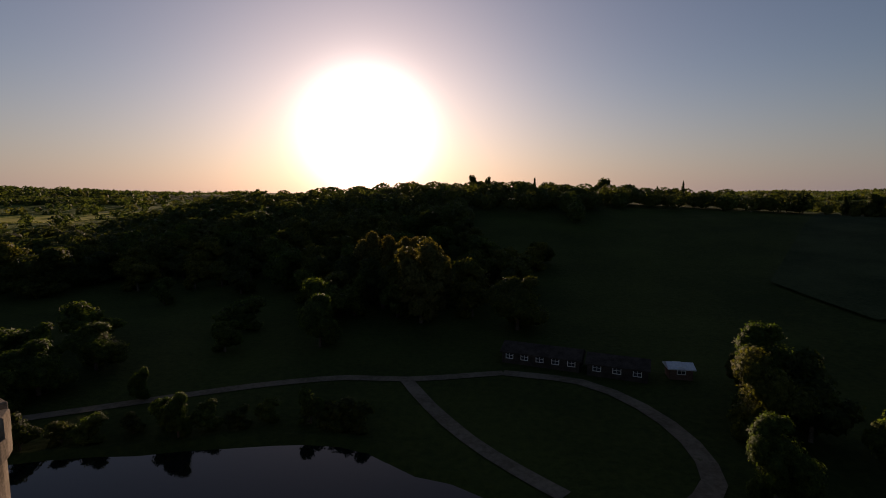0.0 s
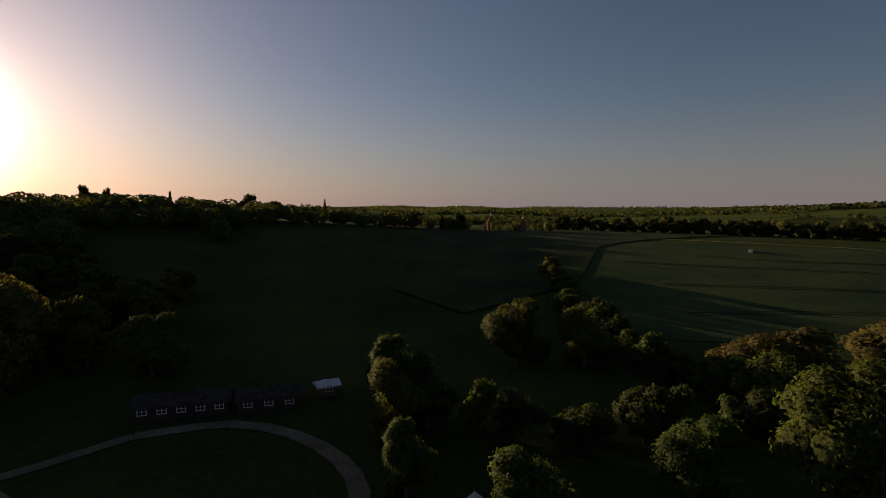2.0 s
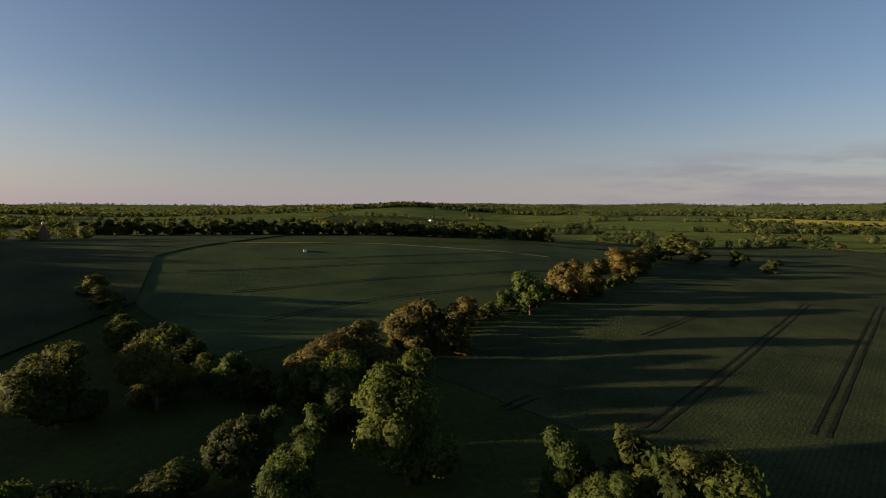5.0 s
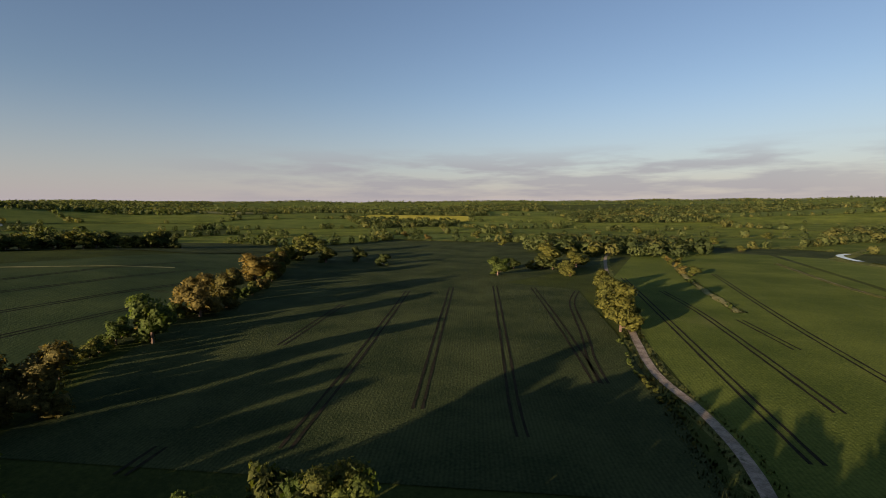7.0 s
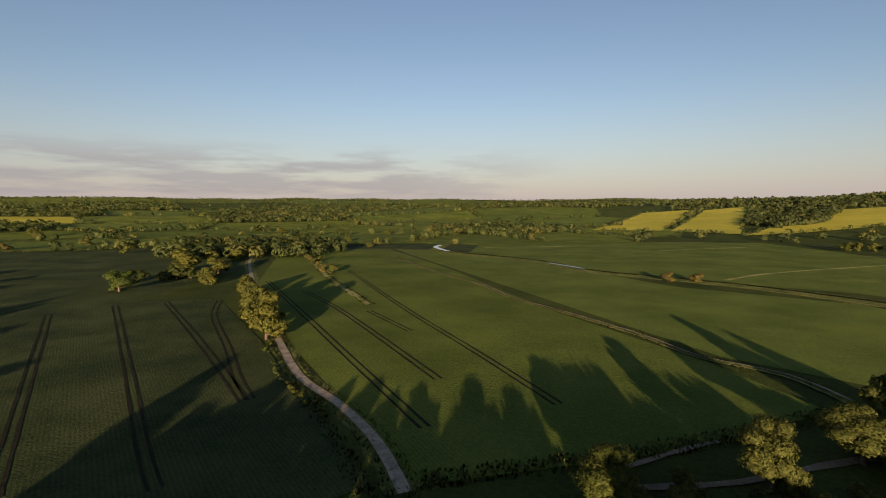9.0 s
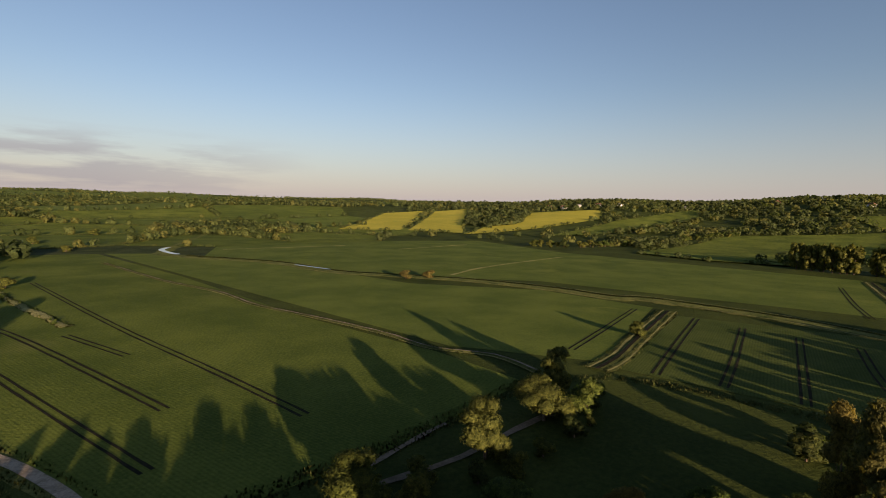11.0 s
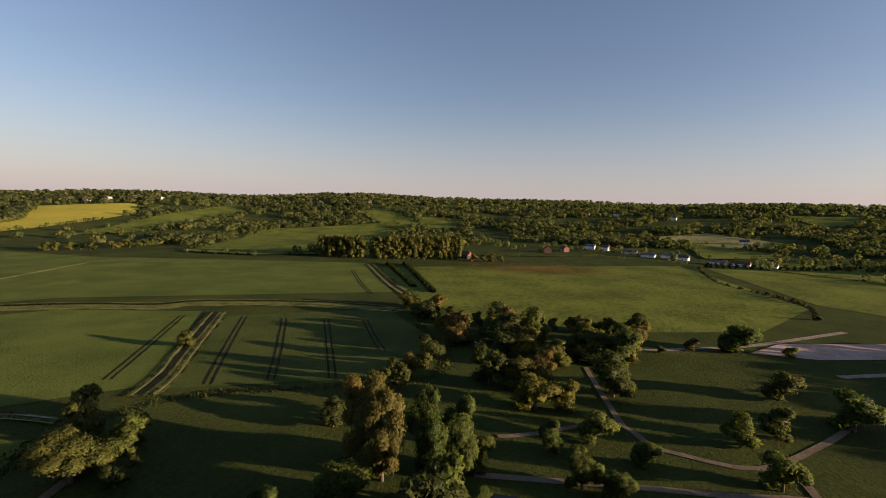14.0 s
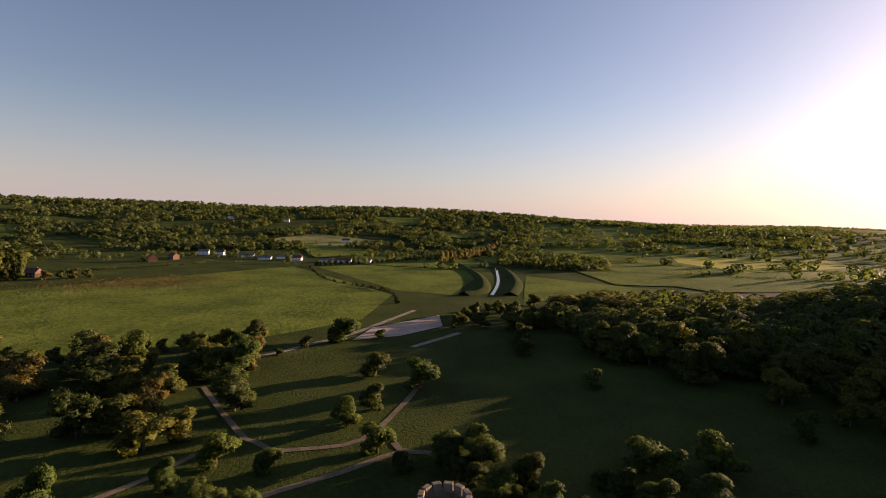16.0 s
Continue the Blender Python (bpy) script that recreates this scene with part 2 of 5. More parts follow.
def ground_z(x, y):
    """Height of the land, in metres; works on numbers and arrays."""
    d = np.hypot(x, y)
    a = (np.degrees(np.arctan2(x, y)) + 120) % 360 - 120
    hn, foot, brow = np.interp(a, BEARING, NEAR_H), np.interp(a, BEARING, FOOT), np.interp(a, BEARING, BROW)
    hm, hf = np.interp(a, BEARING_2, MID_H), np.interp(a, BEARING_2, FAR_H)
    z = hn * bell(foot, brow, d) * (1 - 0.75 * bell(brow + 60, brow + 420, d))
    z = z + np.maximum(hm - 0.25 * hn, 0) * bell(720, 1650, d)
    z = z + np.maximum(hf - hm, 0) * bell(2300, 4300, d)
    roll = np.sin(x / 190 + 1.3 * np.sin(y / 310)) * np.cos(y / 230 + np.sin(x / 270))
    return z + 10 * roll * bell(750, 1500, d)


def mesh_object(name, verts, faces, mat, parent=None, label=""):
    me = bpy.data.meshes.new(name)
    me.from_pydata([tuple(v) for v in verts], [], [tuple(f) for f in faces])
    me.materials.append(mat)
    ob = new(name, me)
    if parent:
        ob.parent = parent
    return tagged(ob, label)


def part(name, bm, mat, parent=None, label="", smooth=False):
    """Links a bmesh as one mesh object under a thing or a part."""
    me = bpy.data.meshes.new(name)
    bm.to_mesh(me)
    bm.free()
    me.materials.append(mat)
    if smooth:
        me.polygons.foreach_set("use_smooth", [True] * len(me.polygons))
    ob = new(name, me)
    if parent:
        ob.parent = parent
    return tagged(ob, label)


def make_ground():
    rings = np.concatenate([[0.0], np.geomspace(6, 4850, 230)])
    turns = 420
    ang = np.linspace(0, 2 * math.pi, turns, endpoint=False)
    r, a = np.meshgrid(rings[1:], ang, indexing="ij")
    x, y = r * np.sin(a), r * np.cos(a)
    z = ground_z(x, y)
    verts = [(0, 0, 0)] + list(zip(x.ravel(), y.ravel(), z.ravel()))
    n = len(rings) - 1
    faces = [(0, 1 + (j + 1) % turns, 1 + j) for j in range(turns)]
    for i in range(n - 1):
        o = 1 + i * turns
        faces += [(o + j, o + (j + 1) % turns, o + turns + (j + 1) % turns, o + turns + j) for j in range(turns)]
    ob = mesh_object("ground", verts, faces, GRASS)
    ob.data.polygons.foreach_set("use_smooth", [True] * len(ob.data.polygons))
    if ob.data.polygons[5].normal.z < 0:
        ob.data.flip_normals()
    return tagged(ob, "rolling green farmland with rough grass", "ground", kind="structure")


make_ground()


def drape(name, corners, mat, up=0.12, step=None):
    """A field laid over the land: the outline cut into a grid and lifted by up."""
    bm = bmesh.new()
    vs = [bm.verts.new((x, y, 0)) for x, y in corners]
    bm.faces.new(vs)
    xs, ys = [c[0] for c in corners], [c[1] for c in corners]
    size = max(max(xs) - min(xs), max(ys) - min(ys))
    step = step or max(8, size / 36)
    for axis, lo, hi in ((0, min(xs), max(xs)), (1, min(ys), max(ys))):
        v = lo + step
        while v < hi:
            co, no = [0, 0, 0], [0, 0, 0]
            co[axis], no[axis] = v, 1
            bmesh.ops.bisect_plane(bm, geom=bm.verts[:] + bm.edges[:] + bm.faces[:], plane_co=co, plane_no=no)
            v += step
    for v in bm.verts:
        v.co.z = float(ground_z(v.co.x, v.co.y)) + up
    bmesh.ops.recalc_face_normals(bm, faces=bm.faces[:])
    if sum(f.normal.z for f in bm.faces) < 0:
        bmesh.ops.reverse_faces(bm, faces=bm.faces[:])
    return part(name, bm, mat, smooth=True)


def field(name, label, corners, mat, up=0.12):
    return tagged(drape(name, corners, mat, up), label, "field", kind="structure")


def smooth_line(pts, step=4.0):
    """A Catmull-Rom line through the points, in even steps."""
    p = np.array([pts[0]] + list(pts) + [pts[-1]], float)
    out = []
    for i in range(1, len(p) - 2):
        k = max(2, int(np.hypot(*(p[i + 1] - p[i])) / step))
        for j in range(k):
            t = j / k
            out.append(0.5 * (2 * p[i] + (p[i + 1] - p[i - 1]) * t + (2 * p[i - 1] - 5 * p[i] + 4 * p[i + 1] - p[i + 2]) * t * t
                              + (3 * p[i] - p[i - 1] - 3 * p[i + 1] + p[i + 2]) * t ** 3))
    out.append(p[-2])
    return np.array(out)


def ribbon(name, pts, width, mat, up=0.2, ragged=0.0, arch=0.0, step=4.0, seed=1, parent=None):
    """A strip along a line over the land; arch raises its middle, ragged makes its edges uneven."""
    rnd = random.Random(seed)
    line = smooth_line(pts, step)
    d = np.gradient(line, axis=0)
    d /= np.maximum(np.hypot(d[:, 0], d[:, 1]), 1e-6)[:, None]
    side = np.stack([d[:, 1], -d[:, 0]], 1)
    verts, faces = [], []
    for i, (p, s) in enumerate(zip(line, side)):
        for k in (-1, 0, 1):
            w = width / 2 * k * (1 + ragged * rnd.uniform(-1, 1))
            x, y = p + s * w
            verts.append((x, y, float(ground_z(x, y)) + up + (arch * (1 + 0.5 * ragged * rnd.uniform(-1, 1)) if k == 0 else 0)))
        if i:
            o = 3 * i
            faces += [(o - 3, o - 2, o + 1, o), (o - 2, o - 1, o + 2, o + 1)]
    ob = mesh_object(name, verts, faces, mat, parent)
    ob.data.polygons.foreach_set("use_smooth", [True] * len(faces))
    if ob.data.polygons[0].normal.z < 0:
        ob.data.flip_normals()
    return ob



def blades(name, label, spots, low, high, mat, seed, category="grass"):
    """Upright tufts of grass or rushes in one mesh; spots: an array of x, y."""
    g = np.random.default_rng(seed)
    n = len(spots)
    a, h = g.uniform(0, math.pi, n), g.uniform(low, high, n)
    w = h * g.uniform(0.35, 0.8, n)
    z = ground_z(spots[:, 0], spots[:, 1])
    dx, dy = np.cos(a) * w, np.sin(a) * w
    lean = g.normal(size=(n, 2)) * h[:, None] * 0.25
    verts = np.stack([np.stack([spots[:, 0] - dx, spots[:, 1] - dy, z], 1), np.stack([spots[:, 0] + dx, spots[:, 1] + dy, z], 1),
                      np.stack([spots[:, 0] + lean[:, 0], spots[:, 1] + lean[:, 1], z + h + 0.2], 1)], 1).reshape(-1, 3)
    me = bpy.data.meshes.new(name)
    me.from_pydata(verts.tolist(), [], np.arange(n * 3).reshape(-1, 3).tolist())
    me.materials.append(mat)
    up = np.repeat(np.column_stack([g.normal(size=(n, 2)) * 0.35, np.ones(n)]), 3, axis=0)
    me.normals_split_custom_set((up / np.linalg.norm(up, axis=1)[:, None]).tolist())
    return tagged(new(name, me), label, category, kind="stuff")


def along(pts, width, per_metre, seed, hollow=0.0):
    """Places strewn along a line; hollow leaves its middle bare."""
    g = np.random.default_rng(seed)
    line = smooth_line(pts, 2.0)
    n = int(per_metre * np.hypot(*np.diff(line, axis=0).T).sum())
    k = g.integers(0, len(line) - 1, n)
    d = line[k + 1] - line[k]
    p = line[k] + d * g.random((n, 1))
    side = np.stack([d[:, 1], -d[:, 0]], 1) / np.maximum(np.hypot(d[:, 0], d[:, 1]), 1e-6)[:, None]
    off = g.choice((-1, 1), n) * (hollow + (width - hollow) * g.random(n) ** 1.3) / 2
    return p + side * off[:, None]


def tracks(pts, owner, gap=1.9):
    """A pair of wheel tracks pressed into a crop."""
    line = np.array(pts, float)
    d = np.gradient(line, axis=0)
    d /= np.hypot(d[:, 0], d[:, 1])[:, None]
    side = np.stack([d[:, 1], -d[:, 0]], 1) * gap / 2
    for s in (-1, 1):
        ribbon("wheel_track", [tuple(p) for p in line + side * s], 0.65, SOIL, 0.17, 0.25, step=5, parent=owner)


crop = field("field", "dark green winter wheat with wheel tracks", [(106.3, 11.9), (178.7, -28.4), (228.4, -85.1), (282.4, -137.9), (258.3, -181), (187.2, -184.4), (140.8, -195.4), (84.5, -136.7), (57.9, -105.8), (41.2, -88), (24.4, -67.3)], CROP_ROWS)
for line in ([(191, -131.9), (112.3, -60.7), (76.9, -27.6)], [(185.8, -154.5), (112, -86.5), (76, -53.5)], [(175.2, -174.3), (103.1, -105.6), (66.6, -70.6), (55.1, -60.4)], [(158.9, -184.4), (99, -128.7), (61.7, -92.6)], [(139, -192.9), (121.2, -164.5), (89.8, -127.7), (72.2, -105.8), (60.9, -93.7)], [(179.4, -91.4), (137.3, -49.7)], [(90.4, -12.2), (84.5, -5.8)]):
    tracks(line, crop)
crop = field("field", "green crop on a rounded hillside", [(200.9, 153.7), (138.7, 94), (108.3, 55.9), (126, 35.6), (155.4, -4.2), (234.6, -57.8), (349.4, -152.8), (421, -95.9), (323.9, 22.3), (274.2, 85.2), (237, 156.7)], CROP_HILL)
for line in ([(137.2, 58.1), (159.2, 38.3), (183.5, 9.9), (205.5, -21.5)], [(160, -7), (176.4, -14.8)], [(163.8, 78.9), (189.4, 44.8), (224.2, -7.2), (261.6, -64.7)], [(186.7, 107.2), (213.6, 62.1), (247.4, 4.7), (296.4, -66.9)], [(222.5, 91.1), (245.2, 43.5), (334.5, -64.9)]):
    tracks(line, crop, 2.2)
crop = field("field", "green wheat field beside the lane", [(73, -134.3), (153.9, -248.1), (247.6, -442.1), (143.5, -462.4), (56.9, -319.8), (-7, -197.9), (-45.2, -139.8), (-58.9, -110.1), (-19.2, -85.1), (17.3, -68.8)], CROP_2)
for line in ([(149.1, -249.3), (95.3, -181.8), (46.9, -120.6), (20.7, -87.8)], [(113.6, -223.2), (76.6, -182.1), (23.5, -113.8)], [(123.7, -305.2), (57.3, -198.2), (16.9, -137.2), (-4.6, -103.7)], [(66.5, -185), (42, -157.1)]):
    tracks(line, crop)
crop = field("field", "green wheat field beside the river", [(138.5, -463.4), (91.9, -461), (-12, -360.3), (-68.9, -273.1), (-134.6, -237.5), (-163.2, -183.6), (-88.9, -119.4), (-50.2, -146.1)], CROP)
tracks([(-152.4, -182.8), (-116.1, -154.8), (-87.1, -132.7)], crop)
crop = field("field", "green wheat field behind the river", [(61.3, -429.6), (65.6, -616.2), (-254.6, -624.3), (-279, -449.3), (-384.9, -232.5), (-256.8, -135.6), (-151.5, -267.5), (-76, -299.3)], CROP)
tracks([(-330.9, -211.6), (-276.2, -169.9), (-243.3, -142)], crop)
crop = field("field", "green crop with turning wheel tracks", [(-161.3, -166.6), (-211, -113.5), (-161.3, -63.6), (-131.3, -55.7), (-89.2, -113.2)], CROP_TURN)
for line in ([(-165, -160), (-122.5, -127.1), (-96.6, -106.4)], [(-169.9, -142.4), (-130.6, -111.7), (-106.7, -93.9)], [(-177.1, -125.7), (-143.8, -100.6), (-115.8, -79.5)], [(-184.1, -110.3), (-159.4, -91.4), (-146.2, -80.1)]):
    tracks(line, crop)
field("field", "bright green rushy meadow", [(-364.5, -208.8), (-554.4, 36.5), (-330.1, 88.9), (-249.4, 51.3), (-221.9, 2.6), (-208, -65.9), (-245.4, -113.9)], MEADOW)
field("field", "bright green meadow beside the river", [(-546.9, 59.4), (-601.5, 261.8), (-410.9, 188.7), (-319.3, 129), (-348.6, 97.7)], MEADOW)
field("field", "yellow-green pasture beside the river", [(-420.7, 248.2), (-276.3, 316.8), (-251.8, 241.5), (-284.2, 167.1)], MEADOW)
field("field", "bare brown ploughed field", [(-293.8, 371), (-248.3, 405.6), (-191.4, 314.9), (-225.3, 286.6)], TILLED, 0.3)
field("field", "bright yellow flowering field", [(-603.9, 621), (-462.1, 786.1), (-398.4, 715.1), (-382.6, 502.9), (-528.4, 555.9)], GOLD, 0.8)
# open fields on the wooded hillsides
HILL_FIELDS = [
    ("golden hillside pasture", [(-87, -845), (-238, -1210), (-376, -1290), (-192, -830)], GOLD),
    ("golden hillside pasture", [(-204, -825), (-385, -1262), (-510, -1331), (-283, -765)], GOLD),
    ("golden hillside pasture", [(-280, -745), (-537, -1110), (-749, -1041), (-669, -913), (-438, -812)], GOLD),
    ("green hillside pasture", [(-402, -707), (-662, -866), (-982, -973), (-844, -817), (-486, -699)], MEADOW),
    ("green hillside sheep pasture", [(-357, -433), (-689, -621), (-921, -488), (-863, -424), (-423, -302), (-376, -353)], MEADOW),
    ("green hillside pasture", [(-1011, -638), (-1082, -592), (-922, -416), (-826, -428)], MEADOW),
    ("green hillside pasture", [(-1029, -478), (-1048, -377), (-879, -338), (-882, -410)], MEADOW),
    ("bright green pasture behind the bungalows", [(-913, 67), (-802, 167), (-721, 158), (-669, 72), (-807, 69)], MEADOW),
    ("rough brownish pasture above the village", [(-932, 3), (-1013, 111), (-913, 217), (-827, 131)], PALE),
    ("green pasture below the far wood", [(-1307, 293), (-1332, 446), (-1179, 379), (-1163, 319)], MEADOW),
    ("green pasture beside the valley", [(-1092, 382), (-978, 449), (-919, 415), (-969, 367)], MEADOW),
    ("green pasture beside the valley", [(-843, 378), (-822, 436), (-733, 384), (-717, 325)], MEADOW),
]
for label, corners, mat in HILL_FIELDS:
    field("field", label, corners, mat, 1.2)
tagged(drape("arena", [(-206.5, 38.8), (-228.7, 52.7), (-250.1, 94.5), (-222.7, 86.3), (-208.7, 60.8)], ARENA, 0.15, 6), "pale pinkish sand riding arena", "arena", kind="structure")

tagged(ribbon("road", [(18.8, -66.6), (28.1, -81.1), (41.2, -95.3), (56.6, -108.6), (73.9, -130.8), (104.3, -173.2), (156.8, -246.9), (222.6, -347.7), (254.3, -412)], 2.2, CHALK, 0.16, 0.06), "pale unpaved farm lane", "lane", kind="structure")
tagged(ribbon("road_verge", [(18.8, -66.6), (28.1, -81.1), (41.2, -95.3), (56.6, -108.6), (73.9, -130.8), (104.3, -173.2), (156.8, -246.9), (222.6, -347.7), (254.3, -412)], 6.5, VERGE, 0.06, 0.25), "tufted grass verge of the lane", "verge", kind="structure")
tagged(ribbon("ditch_bank", [(117.3, -392.2), (64.2, -305), (29.5, -259.4), (11.2, -224.3), (-13.1, -193.5), (-33.3, -165.4), (-44.7, -144.3), (-60.5, -132.4), (-65.8, -116.2)], 3.0, VERGE, 0.16, 0.35, 0.35), "grassy bank of a field ditch", "bank", kind="structure")
tagged(ribbon("ditch", [(117.3, -392.2), (64.2, -305), (29.5, -259.4), (11.2, -224.3), (-13.1, -193.5), (-33.3, -165.4), (-44.7, -144.3), (-60.5, -132.4), (-65.8, -116.2)], 0.5, CHALK, 0.62, 0.9), "narrow pale field ditch", "ditch", kind="structure")
tagged(ribbon("river_bank", [(100.7, -746), (100.1, -489.1), (77.7, -437.1), (7.4, -385.1), (-31.8, -327.7), (-63.2, -306.1), (-103.9, -279.6), (-139.9, -242), (-159.4, -208.8), (-176.2, -198.5), (-202.6, -148.7), (-209.5, -109.8)], 13.0, VERGE, 0.16, 0.2, 0.7), "grassy flood bank along the river", "bank", kind="structure")
tagged(ribbon("river", [(102, -512), (103, -489), (92, -462), (82, -446)], 5.0, WATER, 1.1), "narrow river shining in the sun", "river", kind="structure")
tagged(ribbon("river", [(-8, -364), (-18, -351), (-30, -335)], 2.4, WATER, 1.0), "narrow river shining in the sun", "river", kind="structure")
tagged(ribbon("ditch_bank", [(-83, -114), (-95.6, -121.5), (-117.7, -139), (-164.2, -175.2)], 8.0, VERGE, 0.16, 0.2, 0.2), "grassy bank of a field ditch", "bank", kind="structure")
tagged(ribbon("ditch", [(-83, -114), (-95.6, -121.5), (-117.7, -139), (-164.2, -175.2)], 1.3, SOIL, 0.5, 0.2), "dark field ditch", "ditch", kind="structure")
tagged(ribbon("ditch_bank", [(-378.3, -223), (-284.3, -150.6), (-249.9, -119.9)], 10.0, VERGE, 0.16, 0.2, 0.3), "grassy bank of a field ditch", "bank", kind="structure")
tagged(ribbon("ditch", [(-378.3, -223), (-284.3, -150.6), (-249.9, -119.9)], 1.5, SOIL, 0.5, 0.2), "dark field ditch", "ditch", kind="structure")
tagged(ribbon("river_bank", [(-591.4, 236.1), (-439.9, 203.6), (-337.5, 162.2), (-316.5, 137.5)], 12.0, GRASS, 0.1, 0.1, 2.5), "raised grassy flood bank", "bank", kind="structure")
tagged(ribbon("river_bank", [(-608.5, 280.3), (-494.3, 260.4), (-374.7, 211), (-307.6, 169.8)], 12.0, GRASS, 0.1, 0.1, 2.5), "raised grassy flood bank", "bank", kind="structure")
tagged(ribbon("river", [(-581.8, 294.3), (-395.6, 205), (-311.3, 157.2)], 2.6, WATER, 0.3), "river between raised grassy banks", "river", kind="structure")
for strip in ([(26.9, -665.1), (-18.6, -677.4)], [(54.1, -498.3), (-63.8, -542.5)], [(-112.3, -494), (-210.5, -553.1)], [(-104.4, -301.5), (-151.3, -343.5), (-249.4, -403.4)]):
    tagged(ribbon("field_edge", strip, 3.0, PALE, 0.3, 0.5, 0.2), "pale grassy strip between crops", "verge", kind="structure")
tagged(ribbon("path", [(-69.9, 52.3), (-50.8, 60.7), (-30.9, 69.1), (-17.6, 72.5), (-7.5, 71.8), (7.6, 74.5)], 2.1, SAND, 0.10, 0.05), "gravel path round the moat", "path", kind="structure")
tagged(ribbon("path", [(7.6, 74.5), (19, 70.5), (24.8, 61.6), (26.5, 51.7), (24.8, 43.7), (20.6, 39.5)], 2.4, SAND, 0.11, 0.05), "gravel loop path", "path", kind="structure")
tagged(ribbon("path", [(-7.8, 71.2), (-3.9, 61.6), (0.7, 52.7), (5.6, 45.9), (9.4, 41.5)], 2.1, SAND, 0.12, 0.05), "gravel path round the moat", "path", kind="structure")
tagged(ribbon("path", [(-84.3, -26.2), (-88.8, -11.4), (-93.5, 4), (-97.1, 17.6), (-101.6, 30.3), (-99.1, 37.4)], 1.9, SAND, 0.10, 0.05), "gravel park path", "path", kind="structure")
tagged(ribbon("path", [(-101.2, -26.6), (-106.3, -19.2), (-114, -11.7), (-119.5, -1.8), (-111.8, 3.7), (-109.7, 11.2), (-110.5, 24.1), (-128.3, 38.9), (-146.3, 50.3), (-170.1, 61.4)], 1.7, SAND, 0.12, 0.05), "gravel park path", "path", kind="structure")
tagged(ribbon("path", [(-113.9, 30.7), (-103, 31.2), (-99.1, 37.4)], 1.8, SAND, 0.14, 0.05), "gravel park path", "path", kind="structure")
tagged(ribbon("path", [(-160.7, -14.4), (-136.4, -7.2), (-119.5, -1.8)], 1.6, SAND, 0.14, 0.05), "gravel park path", "path", kind="structure")
tagged(ribbon("road", [(-183.6, -20.9), (-191.5, 2.8), (-204, 20.3), (-218.7, 40.7), (-268.2, 86)], 3.0, CHALK, 0.12, 0.03), "pale narrow country road", "road", kind="structure")
tagged(ribbon("road", [(-188.5, 60.1), (-207.3, 89)], 3.0, CHALK, 0.12, 0.03), "pale narrow country road", "road", kind="structure")
tagged(ribbon("ditch", [(-544, 53.3), (-427.3, 56.4), (-346.7, 89.1), (-292.9, 82.9)], 2.0, SOIL, 0.14, 0.03), "dark field drain", "ditch", kind="structure")

LANE = [(18.8, -66.6), (28.1, -81.1), (41.2, -95.3), (56.6, -108.6), (73.9, -130.8), (104.3, -173.2)]
blades("verge_grass", "long tufted grass beside the lane", along(LANE, 6.0, 12, 61, 2.9), 0.12, 0.4, VERGE, 62)
DITCH = [(117.3, -392.2), (64.2, -305), (29.5, -259.4), (11.2, -224.3), (-13.1, -193.5), (-33.3, -165.4), (-44.7, -144.3), (-60.5, -132.4), (-65.8, -116.2)]
blades("ditch_grass", "rough tufted grass along a field ditch", along(DITCH, 3.6, 9, 63, 1.2), 0.2, 0.6, VERGE, 64)
RIVER = [(77.7, -437.1), (7.4, -385.1), (-31.8, -327.7), (-63.2, -306.1), (-103.9, -279.6), (-139.9, -242), (-159.4, -208.8), (-176.2, -198.5), (-202.6, -148.7), (-209.5, -109.8)]
blades("river_grass", "rough pale grass along the river bank", along(RIVER, 12.0, 24, 65), 0.15, 0.6, VERGE, 66)
blades("river_reeds", "dark green reeds along the river", along([(x - 3, y - 4) for x, y in RIVER], 2.5, 8, 67), 0.4, 1.1, LEAF["dark"], 68, "reeds")
for number, line in enumerate(([(-83, -114), (-95.6, -121.5), (-117.7, -139), (-164.2, -175.2)], [(-378.3, -223), (-284.3, -150.6), (-249.9, -119.9)])):
    blades("ditch_grass", "rough grass on the banks of a straight ditch", along(line, 9.0, 12, 69 + number, 3.2), 0.2, 0.6, VERGE, 71 + number)
for number, line in enumerate(([(-390, -212), (-281, -134)], [(-399, -199), (-268, -114)])):
    blades("ditch_hedge", "low dark hedge beside a straight field track", along([line[0], ((line[0][0] + line[1][0]) / 2, (line[0][1] + line[1][1]) / 2), line[1]], 3.2, 12, 73 + number), 0.8, 2.4, LEAF["dark"], 75 + number, "hedge")
blades("headland_grass", "rough grass between crop and park", along([(-222, -102), (-190, -88), (-150, -60), (-125, -58), (-88, -104), (-60, -108)], 5.0, 12, 77), 0.15, 0.5, VERGE, 78)
# pale worn strips beside the ditches and the river, and the farm track under the oaks
for line, dx, dy, width in ((DITCH, 1.6, 1.2, 0.4), (RIVER, 4.0, 4.5, 0.8), (RIVER, -6.0, -6.5, 0.6), ([(-83, -114), (-95.6, -121.5), (-117.7, -139), (-164.2, -175.2)], 1.2, -1.6, 0.8),
                            ([(-83, -114), (-95.6, -121.5), (-117.7, -139), (-164.2, -175.2)], -2.0, 2.6, 0.6), ([(-378.3, -223), (-284.3, -150.6), (-249.9, -119.9)], 1.8, -2.4, 1.1)):
    tagged(ribbon("field_edge", [(x + dx, y + dy) for x, y in line], width, PALE, 0.5, 0.6, seed=int(width * 10)), "pale worn grass strip beside a ditch", "verge", kind="structure")
